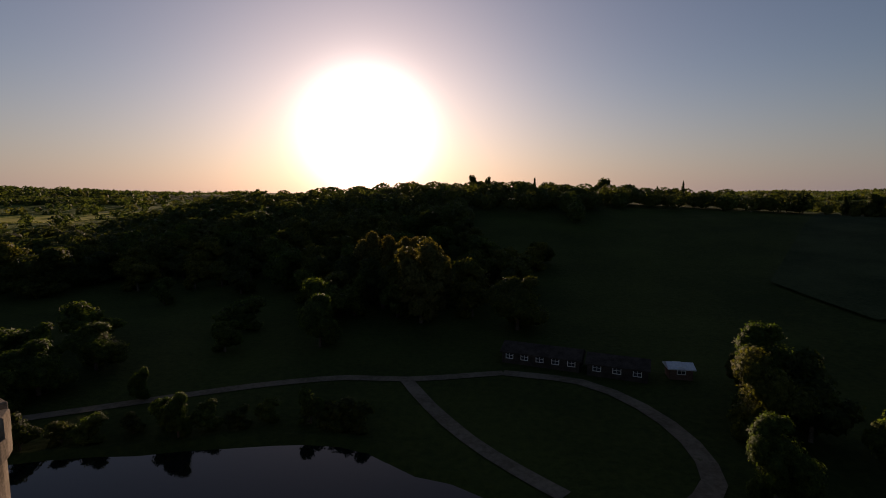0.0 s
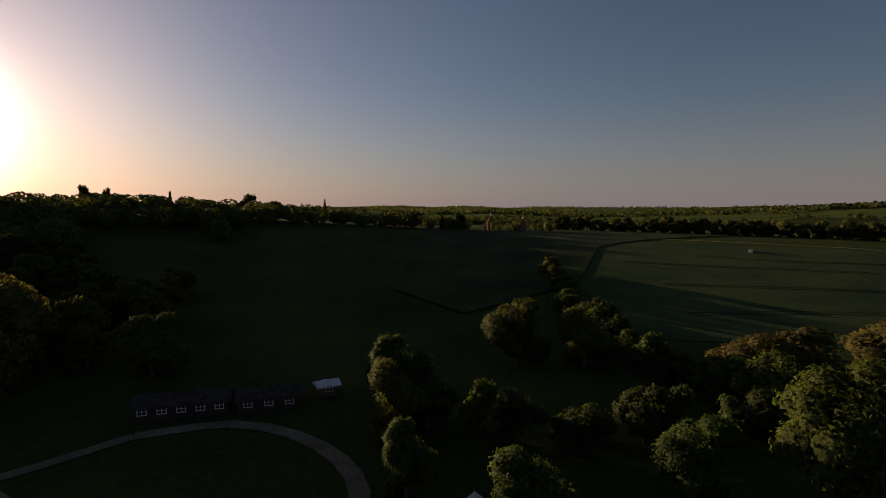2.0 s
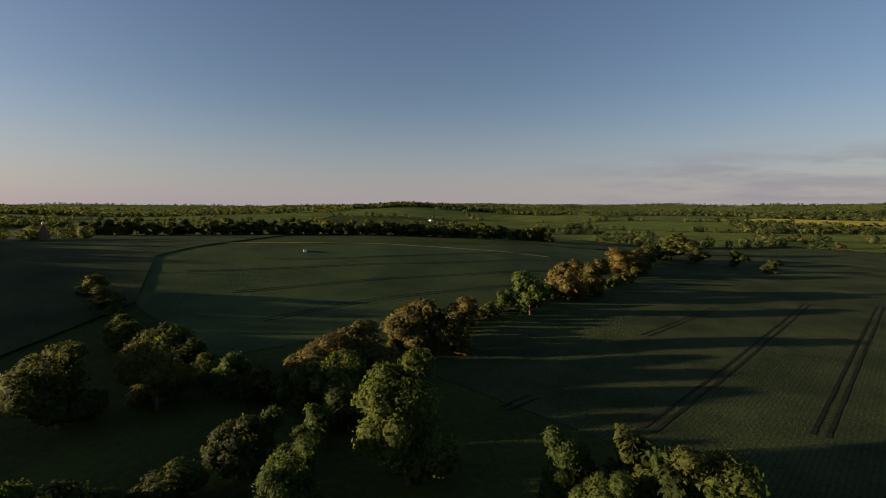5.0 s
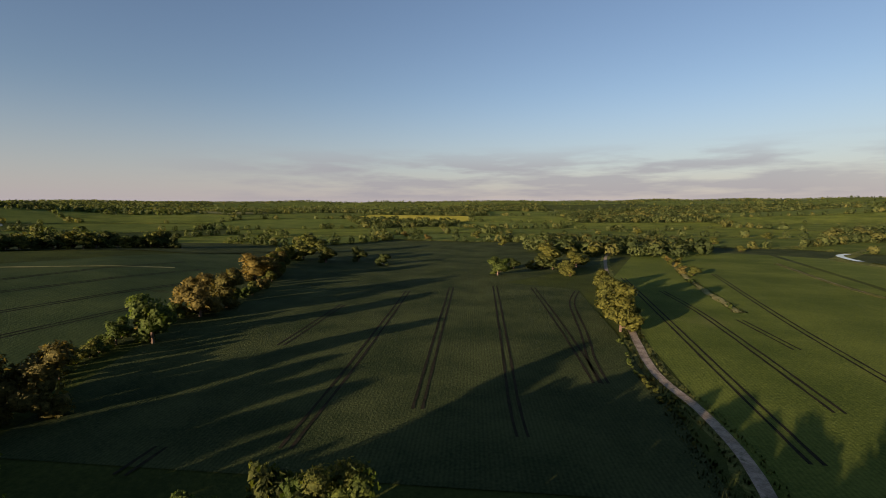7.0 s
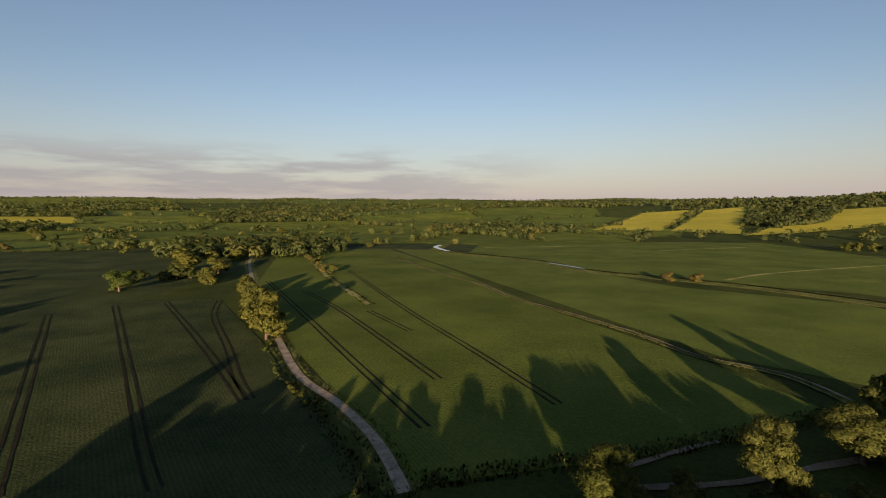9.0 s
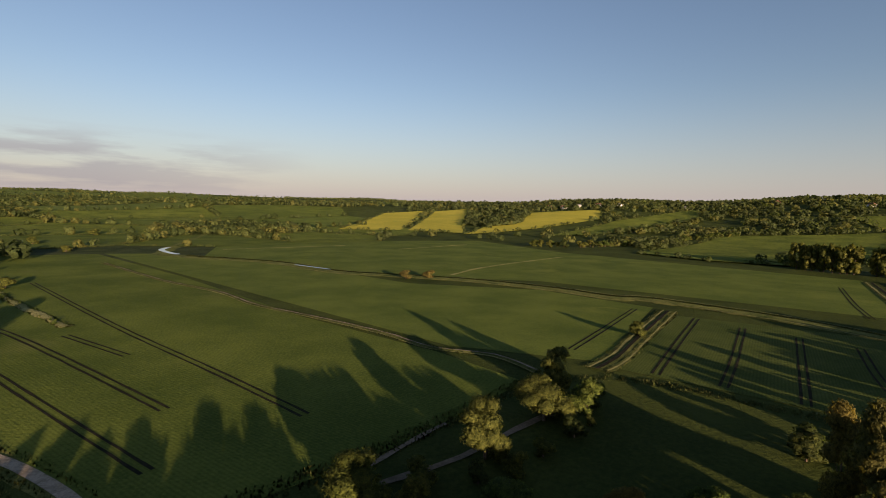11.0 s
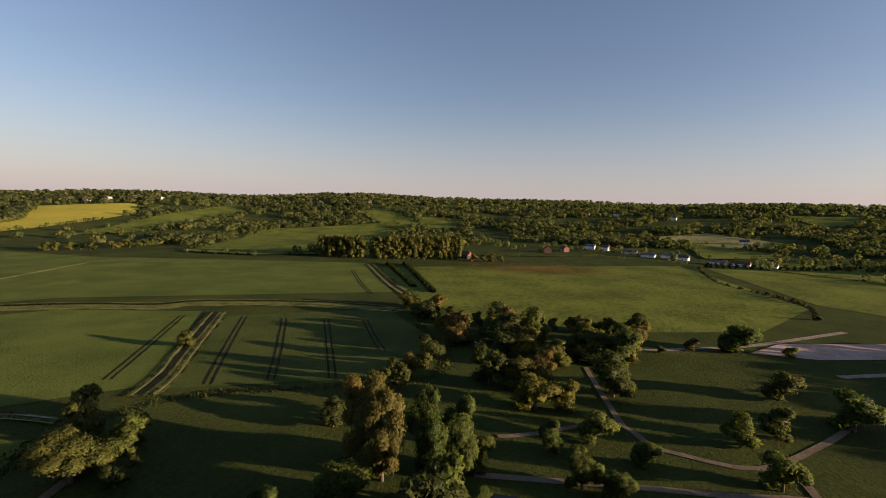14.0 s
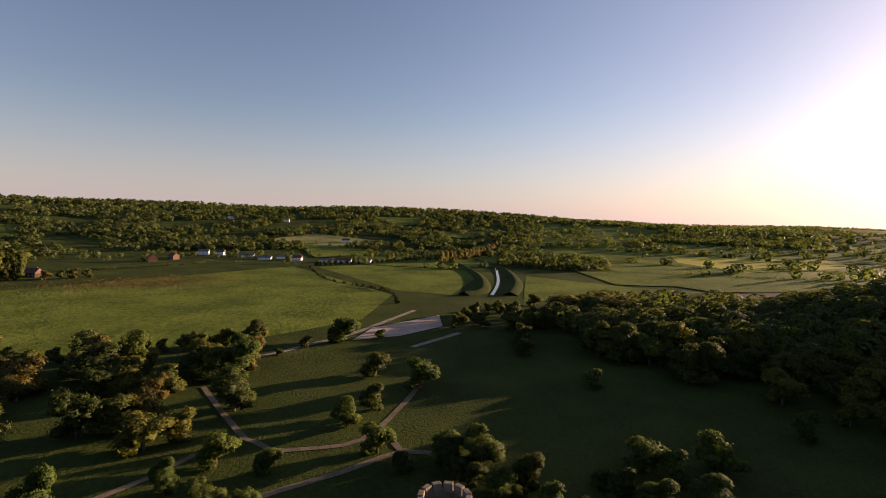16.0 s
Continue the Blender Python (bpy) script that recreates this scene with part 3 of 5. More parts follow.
tagged(ribbon("path", [(-8, -73), (-24.8, -76.9), (-34.2, -80.8), (-41.9, -84.7), (-56.2, -92), (-74, -105)], 1.7, SAND, 0.2, 0.3), "rutted earth farm track", "path", kind="structure")
tagged(ribbon("path", [(-14, -80), (-21.1, -85.4), (-31.7, -92.3)], 1.2, SAND, 0.22, 0.4), "worn earth track at the crop's edge", "path", kind="structure")
blades("headland_grass", "rough tufted grass at the edge of the wheat", along([(17, -70), (-19, -86.5), (-45, -101), (-58.5, -110)], 5.5, 22, 91), 0.15, 0.6, VERGE, 92)
blades("headland_grass", "rough tufted grass below the lane", along([(17, -67), (24, -66), (41, -87), (57, -105)], 4.0, 14, 93), 0.12, 0.45, VERGE, 94)
g_ = np.random.default_rng(79)
blades("rushes", "reddish-brown rushes in a wet meadow", np.stack([-432 + 20 * (r_ := g_.normal(size=(5200, 2)))[:, 0] - 14 * r_[:, 1], -78 + 14 * r_[:, 0] + 34 * r_[:, 1]], 1), 0.25, 0.65, RUSH, 80, "rushes")
tagged(ribbon("field_edge", [(189, -379), (130.6, -284), (104, -244), (70.2, -197)], 3.2, PALE, 0.2, 0.5, 0.3), "pale rough strip between two crops", "verge", kind="structure")
blades("strip_grass", "pale rough grass between two crops", along([(189, -379), (130.6, -284), (104, -244), (70.2, -197)], 5.0, 12, 82), 0.15, 0.5, VERGE, 83)

MOAT = [(-82, -23), (6, -23), (10, 20), (6.5, 39), (-4, 46.5)] + [(-10, 51), (-22, 53.2), (-36, 51), (-50, 48.5), (-58, 46), (-80, 40)]
tagged(drape("water", MOAT, WATER, 0.05, 400), "dark still water of a wide moat", "moat", kind="structure")
tagged(ribbon("bank", MOAT + MOAT[:1], 4.0, GRASS, 0.0, 0.3, 0.5), "grassy bank of the moat", "bank", kind="structure")


# ---- distant patchwork of fields ----
def clip_half(poly, m, nrm):
    """The part of a polygon on the near side of a line."""
    out = []
    for a, b in zip(poly, poly[1:] + poly[:1]):
        da, db = (a - m).dot(nrm), (b - m).dot(nrm)
        if da <= 0:
            out.append(a)
        if da * db < 0:
            out.append(a + (b - a) * (da / (da - db)))
    return out


KEPT = [(*c, r) for c, r in (((170, -80), 165), ((230, 40), 180), ((60, -290), 175), ((-20, -290), 175), ((-200, -200), 230), ((-120, -470), 200),
                             ((-320, 0), 230), ((-300, 150), 190), ((60, 170), 200), ((-60, 200), 180), ((-120, 60), 120), ((-300, -1100), 260), ((-640, -900), 260),
                             ((-740, -540), 250), ((-480, -480), 140))]


def patchwork():
    rnd = random.Random(11)
    seeds = []
    for ring in (380, 500, 640, 800, 990, 1220, 1500, 1850, 2280, 2800, 3450, 4300):
        n = int(2 * math.pi * ring / (ring * 0.22 + 20))
        for k in range(n):
            a, d = 2 * math.pi * (k + rnd.uniform(-0.3, 0.3)) / n, ring * rnd.uniform(0.93, 1.07)
            seeds.append(Vector((d * math.sin(a), d * math.cos(a))))
    edges, woods = [], []
    for i, s in enumerate(seeds):
        size = s.length * 0.3 + 60
        poly = [s + Vector(v) * size for v in ((-1, -1), (1, -1), (1, 1), (-1, 1))]
        for j, o in sorted(enumerate(seeds), key=lambda e: (e[1] - s).length)[1:16]:
            poly = clip_half(poly, (s + o) / 2, o - s)
        if len(poly) < 3 or s.length > 4400:
            continue
        hidden = -24 < math.degrees(math.atan2(s.x, s.y)) < 34
        taken = any((s - Vector(k[:2])).length < k[2] for k in KEPT)
        for a, b in zip(poly, poly[1:] + poly[:1]):
            if -166 < math.degrees(math.atan2(s.x, s.y)) < -58 and s.length > 640:
                break
            mid = (a + b) / 2
            if rnd.random() < 0.85 and 520 < mid.length < 4500 and not hidden and not any((mid - Vector(k[:2])).length < k[2] * 0.95 for k in KEPT):
                edges.append((a, b))
        hill = -166 < math.degrees(math.atan2(s.x, s.y)) < -58 and s.length > 640
        if taken or hidden or hill:
            continue
        if rnd.random() < 0.13 + 0.25 * (s.length > 1300) + 0.06 * (s.x < -500):
            woods.append((s, poly))
            continue
        m = rnd.choices((CROP, CROP_2, MEADOW, GOLD, PALE, TILLED, GRASS), (20, 20, 28, 22 if s.x < -250 and s.y < 100 else 3, 6, 1, 8))[0]
        if s.length < 560:
            m = CROP_ROWS if s.x > 60 else CROP
        if s.x < -60 and s.y > -150:
            m = MEADOW
        name = {GOLD: "golden pasture", PALE: "pale stubble field", TILLED: "brown tilled field", MEADOW: "bright green pasture"}.get(m, "green crop field")
        inner = [tuple(s + (p - s) * (0.998 if s.length < 600 else 0.985)) for p in poly]
        f = drape("field", inner, m, 0.05 if s.x > 60 and s.y < -100 and s.length < 600 else 0.35 + s.length * 0.0004, max(20, s.length * 0.045))
        tagged(f, name + " on distant rolling land", "field", kind="structure")
    return edges, woods


EDGES, WOODS = patchwork()

tagged(ribbon("field_edge", [(306 * math.sin(radians(a)), 306 * math.cos(radians(a))) for a in (52, 60, 68, 76, 84, 92, 100)], 4.0, PALE, 0.25, 0.3),
       "pale grassy headland along the brow of the hill", "verge", kind="structure")


# ---- trees ----


def limb(bm, a, b, r0, r1, sides=6):
    a, b = Vector(a), Vector(b)
    q = (b - a).to_track_quat("Z", "Y").to_matrix()
    rings = []
    for c, r in ((a, r0), (b, r1)):
        rings.append([bm.verts.new(c + q @ Vector((r * math.cos(2 * math.pi * k / sides), r * math.sin(2 * math.pi * k / sides), 0))) for k in range(sides)])
    for k in range(sides):
        bm.faces.new((rings[0][k], rings[0][(k + 1) % sides], rings[1][(k + 1) % sides], rings[1][k]))


def ball(cuts):
    """Corners and faces of a unit sphere of triangles."""
    bm = bmesh.new()
    bmesh.ops.create_icosphere(bm, subdivisions=cuts, radius=1.0)
    v, f = np.array([v.co[:] for v in bm.verts]), np.array([[c.index for c in p.verts] for p in bm.faces])
    bm.free()
    return v, f


BALLS = {k: ball(k) for k in (1, 2)}


def crown_mesh(name, blobs, count, size, mat, seed, cuts=2):
    """Leaves strewn over the uneven inner lobes of a crown, denser towards their skins; some stand out ragged."""
    g = np.random.default_rng(seed)
    blobs = np.array(blobs)
    bv, bf = BALLS[cuts]
    core = np.concatenate([b[:3] + bv * [1, 1, 0.85] * b[3] * 0.76 * (1 + 0.16 * g.normal(size=(len(bv), 1)).clip(-1.5, 1.5)) for b in blobs])
    core_faces = np.concatenate([bf + len(bv) * k for k in range(len(blobs))])
    core_normals = np.tile(bv, (len(blobs), 1)) + g.normal(size=(len(bv) * len(blobs), 3)) * 0.25
    vol = blobs[:, 3] ** 2
    which = g.choice(len(blobs), count, p=vol / vol.sum())
    v = g.normal(size=(count, 3))
    v /= np.linalg.norm(v, axis=1)[:, None]
    v[:, 2] = np.where(v[:, 2] < -0.5, -v[:, 2], v[:, 2])
    rad = blobs[which, 3] * (0.78 + 0.26 * g.random(count) + 0.1 * g.normal(size=count).clip(-1, 2.4))
    c = blobs[which, :3] + v * rad[:, None] * [1, 1, 0.85]
    n = v + g.normal(size=(count, 3)) * 0.55 + [0, 0, 0.25]
    n /= np.linalg.norm(n, axis=1)[:, None]
    t = np.cross(n, g.normal(size=(count, 3)))
    t /= np.linalg.norm(t, axis=1)[:, None]
    b = np.cross(n, t)
    s = size * g.uniform(0.55, 1.25, count)[:, None]
    e = s * g.uniform(0.55, 0.9, count)[:, None]
    bend = n * s * 0.25
    verts = np.stack([c - t * s * 0.9 + b * e - bend * 0.4, c - t * s * 1.1 - b * e, c + t * s * 1.1 - bend], 1).reshape(-1, 3)
    faces = np.arange(count * 3).reshape(-1, 3)
    me = bpy.data.meshes.new(name)
    me.from_pydata(np.concatenate([verts, core]).tolist(), [], np.concatenate([faces, core_faces + len(verts)]).tolist())
    me.materials.append(mat)
    # soft shading: leaf normals lean towards those of the lobe and of the whole crown
    out = c - [0, 0, 0.45]
    out /= np.linalg.norm(out, axis=1)[:, None]
    soft = 0.5 * v + 0.4 * out + 0.5 * n
    soft /= np.linalg.norm(soft, axis=1)[:, None]
    core_normals /= np.linalg.norm(core_normals, axis=1)[:, None]
    me.normals_split_custom_set(np.concatenate([np.repeat(soft, 3, axis=0), core_normals[core_faces.ravel()]]).tolist())
    return me


def crown_lobes(kind, rnd):
    """Lobes (x, y, z, radius) of a crown about 1 m high and 1 m wide."""
    lobes = []
    if kind == "poplar":
        for k in range(16):
            z = 0.12 + 0.8 * k / 15
            w = 0.26 * math.sin(math.pi * min(1, (z - 0.05) * 0.95)) ** 0.6
            a = rnd.uniform(0, 6.28)
            lobes.append((w * math.cos(a) * 0.9, w * math.sin(a) * 0.9, z, rnd.uniform(0.13, 0.19)))
    elif kind == "cypress":
        for k in range(14):
            z = 0.06 + 0.9 * k / 13
            lobes.append((rnd.uniform(-.05, .05), rnd.uniform(-.05, .05), z, 0.05 + 0.4 * (1 - z) ** 0.8))
    else:
        lobes += [(0, 0, 0.58, 0.27), (0, 0, 0.36, 0.25)]
        for k in range(26):
            a, h = 2.4 * k + rnd.uniform(-0.5, 0.5), 0.08 + 0.78 * ((k * 0.618 + rnd.uniform(-0.1, 0.1)) % 1.0)
            r = 0.36 * (1 - abs(h - 0.42) / 0.62) ** 0.55 * rnd.uniform(0.8, 1.1)
            lobes.append((r * math.cos(a), r * math.sin(a), h, rnd.uniform(0.11, 0.185)))
    return lobes


def make_tree(kind, count, size, seed, label, category="tree", shape=None, cuts=2):
    """One tree 1 m high and 1 m wide, to be copied: an Empty with trunk and crown."""
    rnd = random.Random(seed)
    root = new(kind, None)
    bm = bmesh.new()
    lobes = crown_lobes(shape or "round", rnd)
    limb(bm, (0, 0, -0.06), (0.005, 0, 0.22), 0.034, 0.024, 8)
    limb(bm, (0.005, 0, 0.22), (0, 0.01, 0.5), 0.024, 0.013, 6)
    for x, y, z, r in lobes[1:9]:
        limb(bm, (0, 0, min(0.4, z * 0.55)), (x * 0.9, y * 0.9, z), 0.012, 0.004, 5)
    part("trunk", bm, BARK, root)
    ob = new("crown", crown_mesh("crown", lobes, count, size, LEAF[MAT_OF[kind]], seed, cuts))
    ob.parent = root
    return tagged(root, label, category)


MAT_OF = {"oak_tree": "oak", "green_tree": "green", "copper_tree": "copper", "dark_tree": "dark", "poplar_tree": "poplar",
          "golden_oak": "oak", "slender_poplar": "oak", "cypress_tree": "dark"}
LABELS = {"oak_tree": "broad oak in young olive-green leaf", "green_tree": "round-crowned tree in fresh green leaf",
          "copper_tree": "tree with brownish young spring leaves", "dark_tree": "dark green tree with dense crown",
          "poplar_tree": "tall poplar with golden-brown young leaves", "golden_oak": "broad oak with yellowish young leaves",
          "cypress_tree": "slender dark conifer on the skyline", "slender_poplar": "tall slender poplar in olive-green leaf"}
NEAR, MIDDLE = {}, {}
for number, kind in enumerate(LABELS):
    shape = {"poplar_tree": "poplar", "slender_poplar": "poplar", "cypress_tree": "cypress"}.get(kind)
    NEAR[kind] = [make_tree(kind, 10500, 0.0185, 10 * number + k, LABELS[kind], shape=shape) for k in range(3)]
    MIDDLE[kind] = [make_tree(kind, 2000, 0.034, 200 + 10 * number + k, LABELS[kind], shape=shape, cuts=1) for k in range(3)]
LOW = {kind: [make_tree(kind, 560, 0.055, 500 + 10 * number + k, LABELS[kind], shape={"poplar_tree": "poplar", "slender_poplar": "poplar"}.get(kind), cuts=1) for k in range(3)]
       for number, kind in enumerate(LABELS)}
SPARE = [t for d in (NEAR, MIDDLE, LOW) for l in d.values() for t in l]
dice = random.Random(5)


def plant(kind, x, y, height, width, group="", near=None):
    """Copies a tree to (x, y) on the land."""
    d = math.hypot(x, y)
    stock = (near or (NEAR if d < 105 else MIDDLE if d < 340 else LOW))[kind]
    m = pose(x, y, float(ground_z(x, y)) - 0.1, 0, 0, dice.uniform(0, 360)) @ Matrix.Diagonal((width, width, height, 1))
    ob = copy_thing(dice.choice(stock), m)
    return tagged(ob, group=group)

for kind, x, y, height, width in (
        ("green_tree", 99.7, 63.6, 10, 15.0),
        ("oak_tree", 137.5, 103.9, 7, 10.5),
        ("green_tree", 114.7, 82.8, 7, 8.5),
        ("copper_tree", 93, 28.8, 11, 15.3),
        ("copper_tree", 103.1, 22.2, 11, 15.3),
        ("copper_tree", 118, 12.8, 14, 15),
        ("copper_tree", 119.4, 2.8, 15, 15),
        ("green_tree", 160.2, -21.4, 16, 15),
        ("copper_tree", 186.9, -40, 16, 17),
        ("copper_tree", 198.5, -51.9, 17, 17),
        ("copper_tree", 257.3, -82.2, 16, 24.0),
        ("oak_tree", 342.4, -145, 14, 21.0),
        ("oak_tree", 393.7, -174.4, 18, 27.0),
        ("dark_tree", 322.4, -152.8, 14, 17.1),
        ("dark_tree", 322.1, -178.8, 12, 15.1),
        ("dark_tree", 289.9, -180.5, 9, 13.5),
        ("green_tree", 202.4, -204.1, 11, 15.5),
        ("oak_tree", 220.3, -272.7, 14, 21.0),
        ("green_tree", 60.5, 8.5, 17, 15),
        ("green_tree", 52, 19.9, 10, 9.3),
        ("green_tree", 56.6, -10.1, 10, 7.5),
        ("oak_tree", 49.4, -21.7, 12, 12.6),
        ("green_tree", 49, -12.7, 9, 8.2),
        ("oak_tree", 73.4, 64.3, 14, 15.2)):
    plant(kind, x, y, height, width)
for kind, x, y, height, width in (
        ("oak_tree", 81.2, 53.6, 13, 13.7),
        ("green_tree", 38.8, 57.0, 13, 11),
        ("oak_tree", 34.8, 51.5, 11, 9.5),
        ("green_tree", 28.1, 39.5, 9, 7.0),
        ("green_tree", 32, 25.4, 11, 9.0),
        ("oak_tree", 149.5, 116.2, 7, 10.5),
        ("oak_tree", 110.2, 79.3, 7, 9.5),
        ("dark_tree", 42.4, 68.5, 6, 4.8)):
    plant(kind, x, y, height, width)
for kind, x, y, height, width in (
        ("golden_oak", 99.7, -158.2, 14, 13.5),
        ("golden_oak", 84.0, -138.7, 15.5, 16),
        ("green_tree", 221.1, -227.3, 8, 12.0),
        ("oak_tree", 205.6, -250.1, 11, 16.5),
        ("oak_tree", 196.8, -272.8, 12, 18.0),
        ("oak_tree", 259.8, -319.9, 12, 18.0)):
    plant(kind, x, y, height, width)
for kind, x, y, height, width in (
        ("oak_tree", 654.7, -531.7, 14, 21.0),
        ("oak_tree", 479.3, -445.2, 11, 16.5),
        ("oak_tree", 362.8, -375.7, 8, 12.0),
        ("copper_tree", 573.4, -394.5, 9, 13.5),
        ("copper_tree", 492.8, -372.8, 8, 12.0),
        ("copper_tree", 566.4, -361.4, 7, 10.5),
        ("copper_tree", 301.1, -371.7, 10, 15.0),
        ("oak_tree", 258.7, -348.8, 10, 15.0),
        ("oak_tree", 232.3, -343, 10, 15.0),
        ("oak_tree", 385.2, -688.9, 9, 13.5),
        ("oak_tree", 225.9, -559.1, 8, 12.0),
        ("oak_tree", 221.3, -701.2, 9, 13.5),
        ("oak_tree", 171, -479.7, 6, 9.0),
        ("oak_tree", 162.9, -344.1, 5, 7.5),
        ("oak_tree", 127.2, -287.6, 6, 9.0),
        ("copper_tree", -71.1, -290.1, 6, 9.0),
        ("copper_tree", -86.7, -291.6, 6, 9.0),
        ("golden_oak", -64, -103.4, 11, 9),
        ("oak_tree", -52.1, -88.6, 10, 14.1),
        ("green_tree", -64, -90.7, 8, 9.7),
        ("golden_oak", -34, -77.3, 11, 10.7),
        ("golden_oak", -10.3, -67.5, 9, 10.8),
        ("golden_oak", -18.2, -66.5, 6, 5.5),
        ("green_tree", -30.2, -61.2, 7, 9.1)):
    plant(kind, x, y, height, width)
for kind, x, y, height, width in (
        ("poplar_tree", -80.2, -49.5, 15, 9.5),
        ("poplar_tree", -75.3, -40.6, 19, 10.5),
        ("green_tree", -79.8, -33.9, 17, 9.5),
        ("green_tree", -83.5, -29.0, 15, 9),
        ("green_tree", -86.1, -26.3, 8, 7.0),
        ("green_tree", -64.9, -42.2, 9, 11.2),
        ("green_tree", -54.3, -49.4, 8, 7.8),
        ("copper_tree", -46.1, -55.7, 6, 6.9),
        ("oak_tree", -119.5, -141.4, 6, 6.8),
        ("oak_tree", -219.4, -107, 8, 12.0),
        ("copper_tree", -224.4, -93.3, 8, 12.0),
        ("dark_tree", -173.5, -44.8, 12, 18.0),
        ("oak_tree", -120.1, -22.3, 10, 15.0),
        ("oak_tree", -122.7, -15, 8, 7.7),
        ("green_tree", -108.6, -6.9, 8, 9.5),
        ("green_tree", -98.8, -14.9, 7, 6.3),
        ("green_tree", -87.5, -7.3, 8, 7.9),
        ("dark_tree", -138.1, -4.8, 12, 13.6)):
    plant(kind, x, y, height, width)
for kind, x, y, height, width in (
        ("oak_tree", -183.5, -49.7, 10, 15.0),
        ("oak_tree", -133.3, -31.1, 9, 13.5),
        ("green_tree", -101.9, 3.2, 6, 6.6),
        ("green_tree", -86.5, -1, 6, 6.9),
        ("oak_tree", -168.4, -13.2, 11, 14.5),
        ("oak_tree", -189.4, -0.7, 6, 6.9),
        ("green_tree", -206.5, 35.3, 11.5, 16.6),
        ("green_tree", -209.3, 51.9, 4, 6.0),
        ("copper_tree", -205.3, 31.2, 5, 6.3),
        ("copper_tree", -201.1, 19.2, 5, 6.2),
        ("green_tree", -119, 22, 8, 8.4),
        ("green_tree", -191.1, 8.7, 3, 4.5),
        ("dark_tree", -126.9, 30.4, 8, 8.2),
        ("green_tree", -102.8, 26, 8, 9.4),
        ("green_tree", -140.4, 48.5, 11, 12.8),
        ("dark_tree", -156.9, 37.9, 9, 11.8),
        ("green_tree", -89.9, 45.1, 9, 10.3),
        ("dark_tree", -91.7, 39.3, 7, 9.0),
        ("dark_tree", -93.5, 29, 4, 6.0)):
    plant(kind, x, y, height, width)
for kind, x, y, height, width in (
        ("green_tree", -77.2, 78, 8, 12.0),
        ("green_tree", -71.8, 91.4, 9, 11.7),
        ("green_tree", -59.8, 76.3, 8, 10.1),
        ("green_tree", -60.8, 65.9, 8, 10.7),
        ("green_tree", -45.3, 101.8, 8, 11.4),
        ("green_tree", -42.6, 85.8, 6, 6.3),
        ("dark_tree", -80.8, 51.6, 7, 7.6),
        ("green_tree", -125.4, 101.1, 6, 8.0),
        ("dark_tree", -147.3, 130, 15, 20.0),
        ("dark_tree", -120.3, 138.5, 15, 20.0),
        ("poplar_tree", -217.1, 173.5, 14, 30.2),
        ("poplar_tree", -205.1, 177, 14, 29.5),
        ("poplar_tree", -214.3, 151.9, 14, 28.6),
        ("copper_tree", -206.6, 135.6, 12, 17.9),
        ("oak_tree", -207.6, 117, 9, 13.5),
        ("dark_tree", -217.1, 104.9, 8, 12.0),
        ("oak_tree", -264.9, 163.2, 8, 12.0)):
    plant(kind, x, y, height, width)
for kind, x, y, height, width in (
        ("green_tree", -71.1, 79.4, 7, 6.6),
        ("green_tree", -25.8, 89.1, 11, 9.2),
        ("green_tree", -38.3, 127, 10, 9.8),
        ("green_tree", -33.6, 53, 6, 3.9),
        ("oak_tree", 13.8, 100.7, 12, 15.2),
        ("green_tree", -76.8, 126.2, 8, 7.1),
        ("green_tree", -23.6, 113.3, 10, 8.5),
        ("green_tree", -44.9, 64.2, 5, 3.2),
        ("poplar_tree", -7.2, 106.6, 18, 15.7)):
    plant(kind, x, y, height, width)


DEEP = {}


def wood(corners, spacing, kinds, low, high, seed, stock=None, keep=lambda x, y: True, wide=(0.8, 1.2), group="woodland trees"):
    """Fills an outline with trees at about the given spacing."""
    rnd = random.Random(seed)
    xs, ys = [c[0] for c in corners], [c[1] for c in corners]

    y = min(ys)
    while y < max(ys):
        x = min(xs)
        while x < max(xs):
            px, py = x + rnd.uniform(-0.45, 0.45) * spacing, y + rnd.uniform(-0.45, 0.45) * spacing
            if within(corners, px, py) and keep(px, py):
                h = rnd.uniform(low, high)
                if math.hypot(px, py) > 215:
                    DEEP.setdefault(MAT_OF[rnd.choice(kinds)], []).append((px, py, h, h * rnd.uniform(*wide), 330))
                    x += spacing
                    continue
                plant(rnd.choice(kinds), px, py, h, h * rnd.uniform(*wide), group, stock)
            x += spacing
        y += spacing * 0.9


def within(corners, x, y):
    hit = False
    for (x0, y0), (x1, y1) in zip(corners, corners[1:] + corners[:1]):
        if (y0 > y) != (y1 > y) and x < (x1 - x0) * (y - y0) / (y1 - y0) + x0:
            hit = not hit
    return hit


def row(pts, spacing, kinds, low, high, seed, stock=None, wide=(0.8, 1.3), gap=0.0, group="hedgerow trees", spread=1.5):
    """A row of trees or bushes along a line."""
    rnd = random.Random(seed)
    line = smooth_line(pts, spacing) if len(pts) > 2 else np.array([np.array(pts[0]) + (np.array(pts[1]) - np.array(pts[0])) * k
                                                                   for k in np.linspace(0, 1, max(2, int(math.dist(*pts) / spacing)))])
    for x, y in line:
        if rnd.random() < gap:
            continue
        h = rnd.uniform(low, high)
        plant(rnd.choice(kinds), x + rnd.uniform(-spread, spread), y + rnd.uniform(-spread, spread), h, h * rnd.uniform(*wide), group, stock)


def polar(bearing, d):
    return d * math.sin(radians(bearing)), d * math.cos(radians(bearing))


# the dark wood on the hill towards the sun, with a small clearing
def not_clearing(x, y):
    a, d = math.degrees(math.atan2(x, y)), math.hypot(x, y)
    return not (3 < a < 13 and 170 < d < 265)


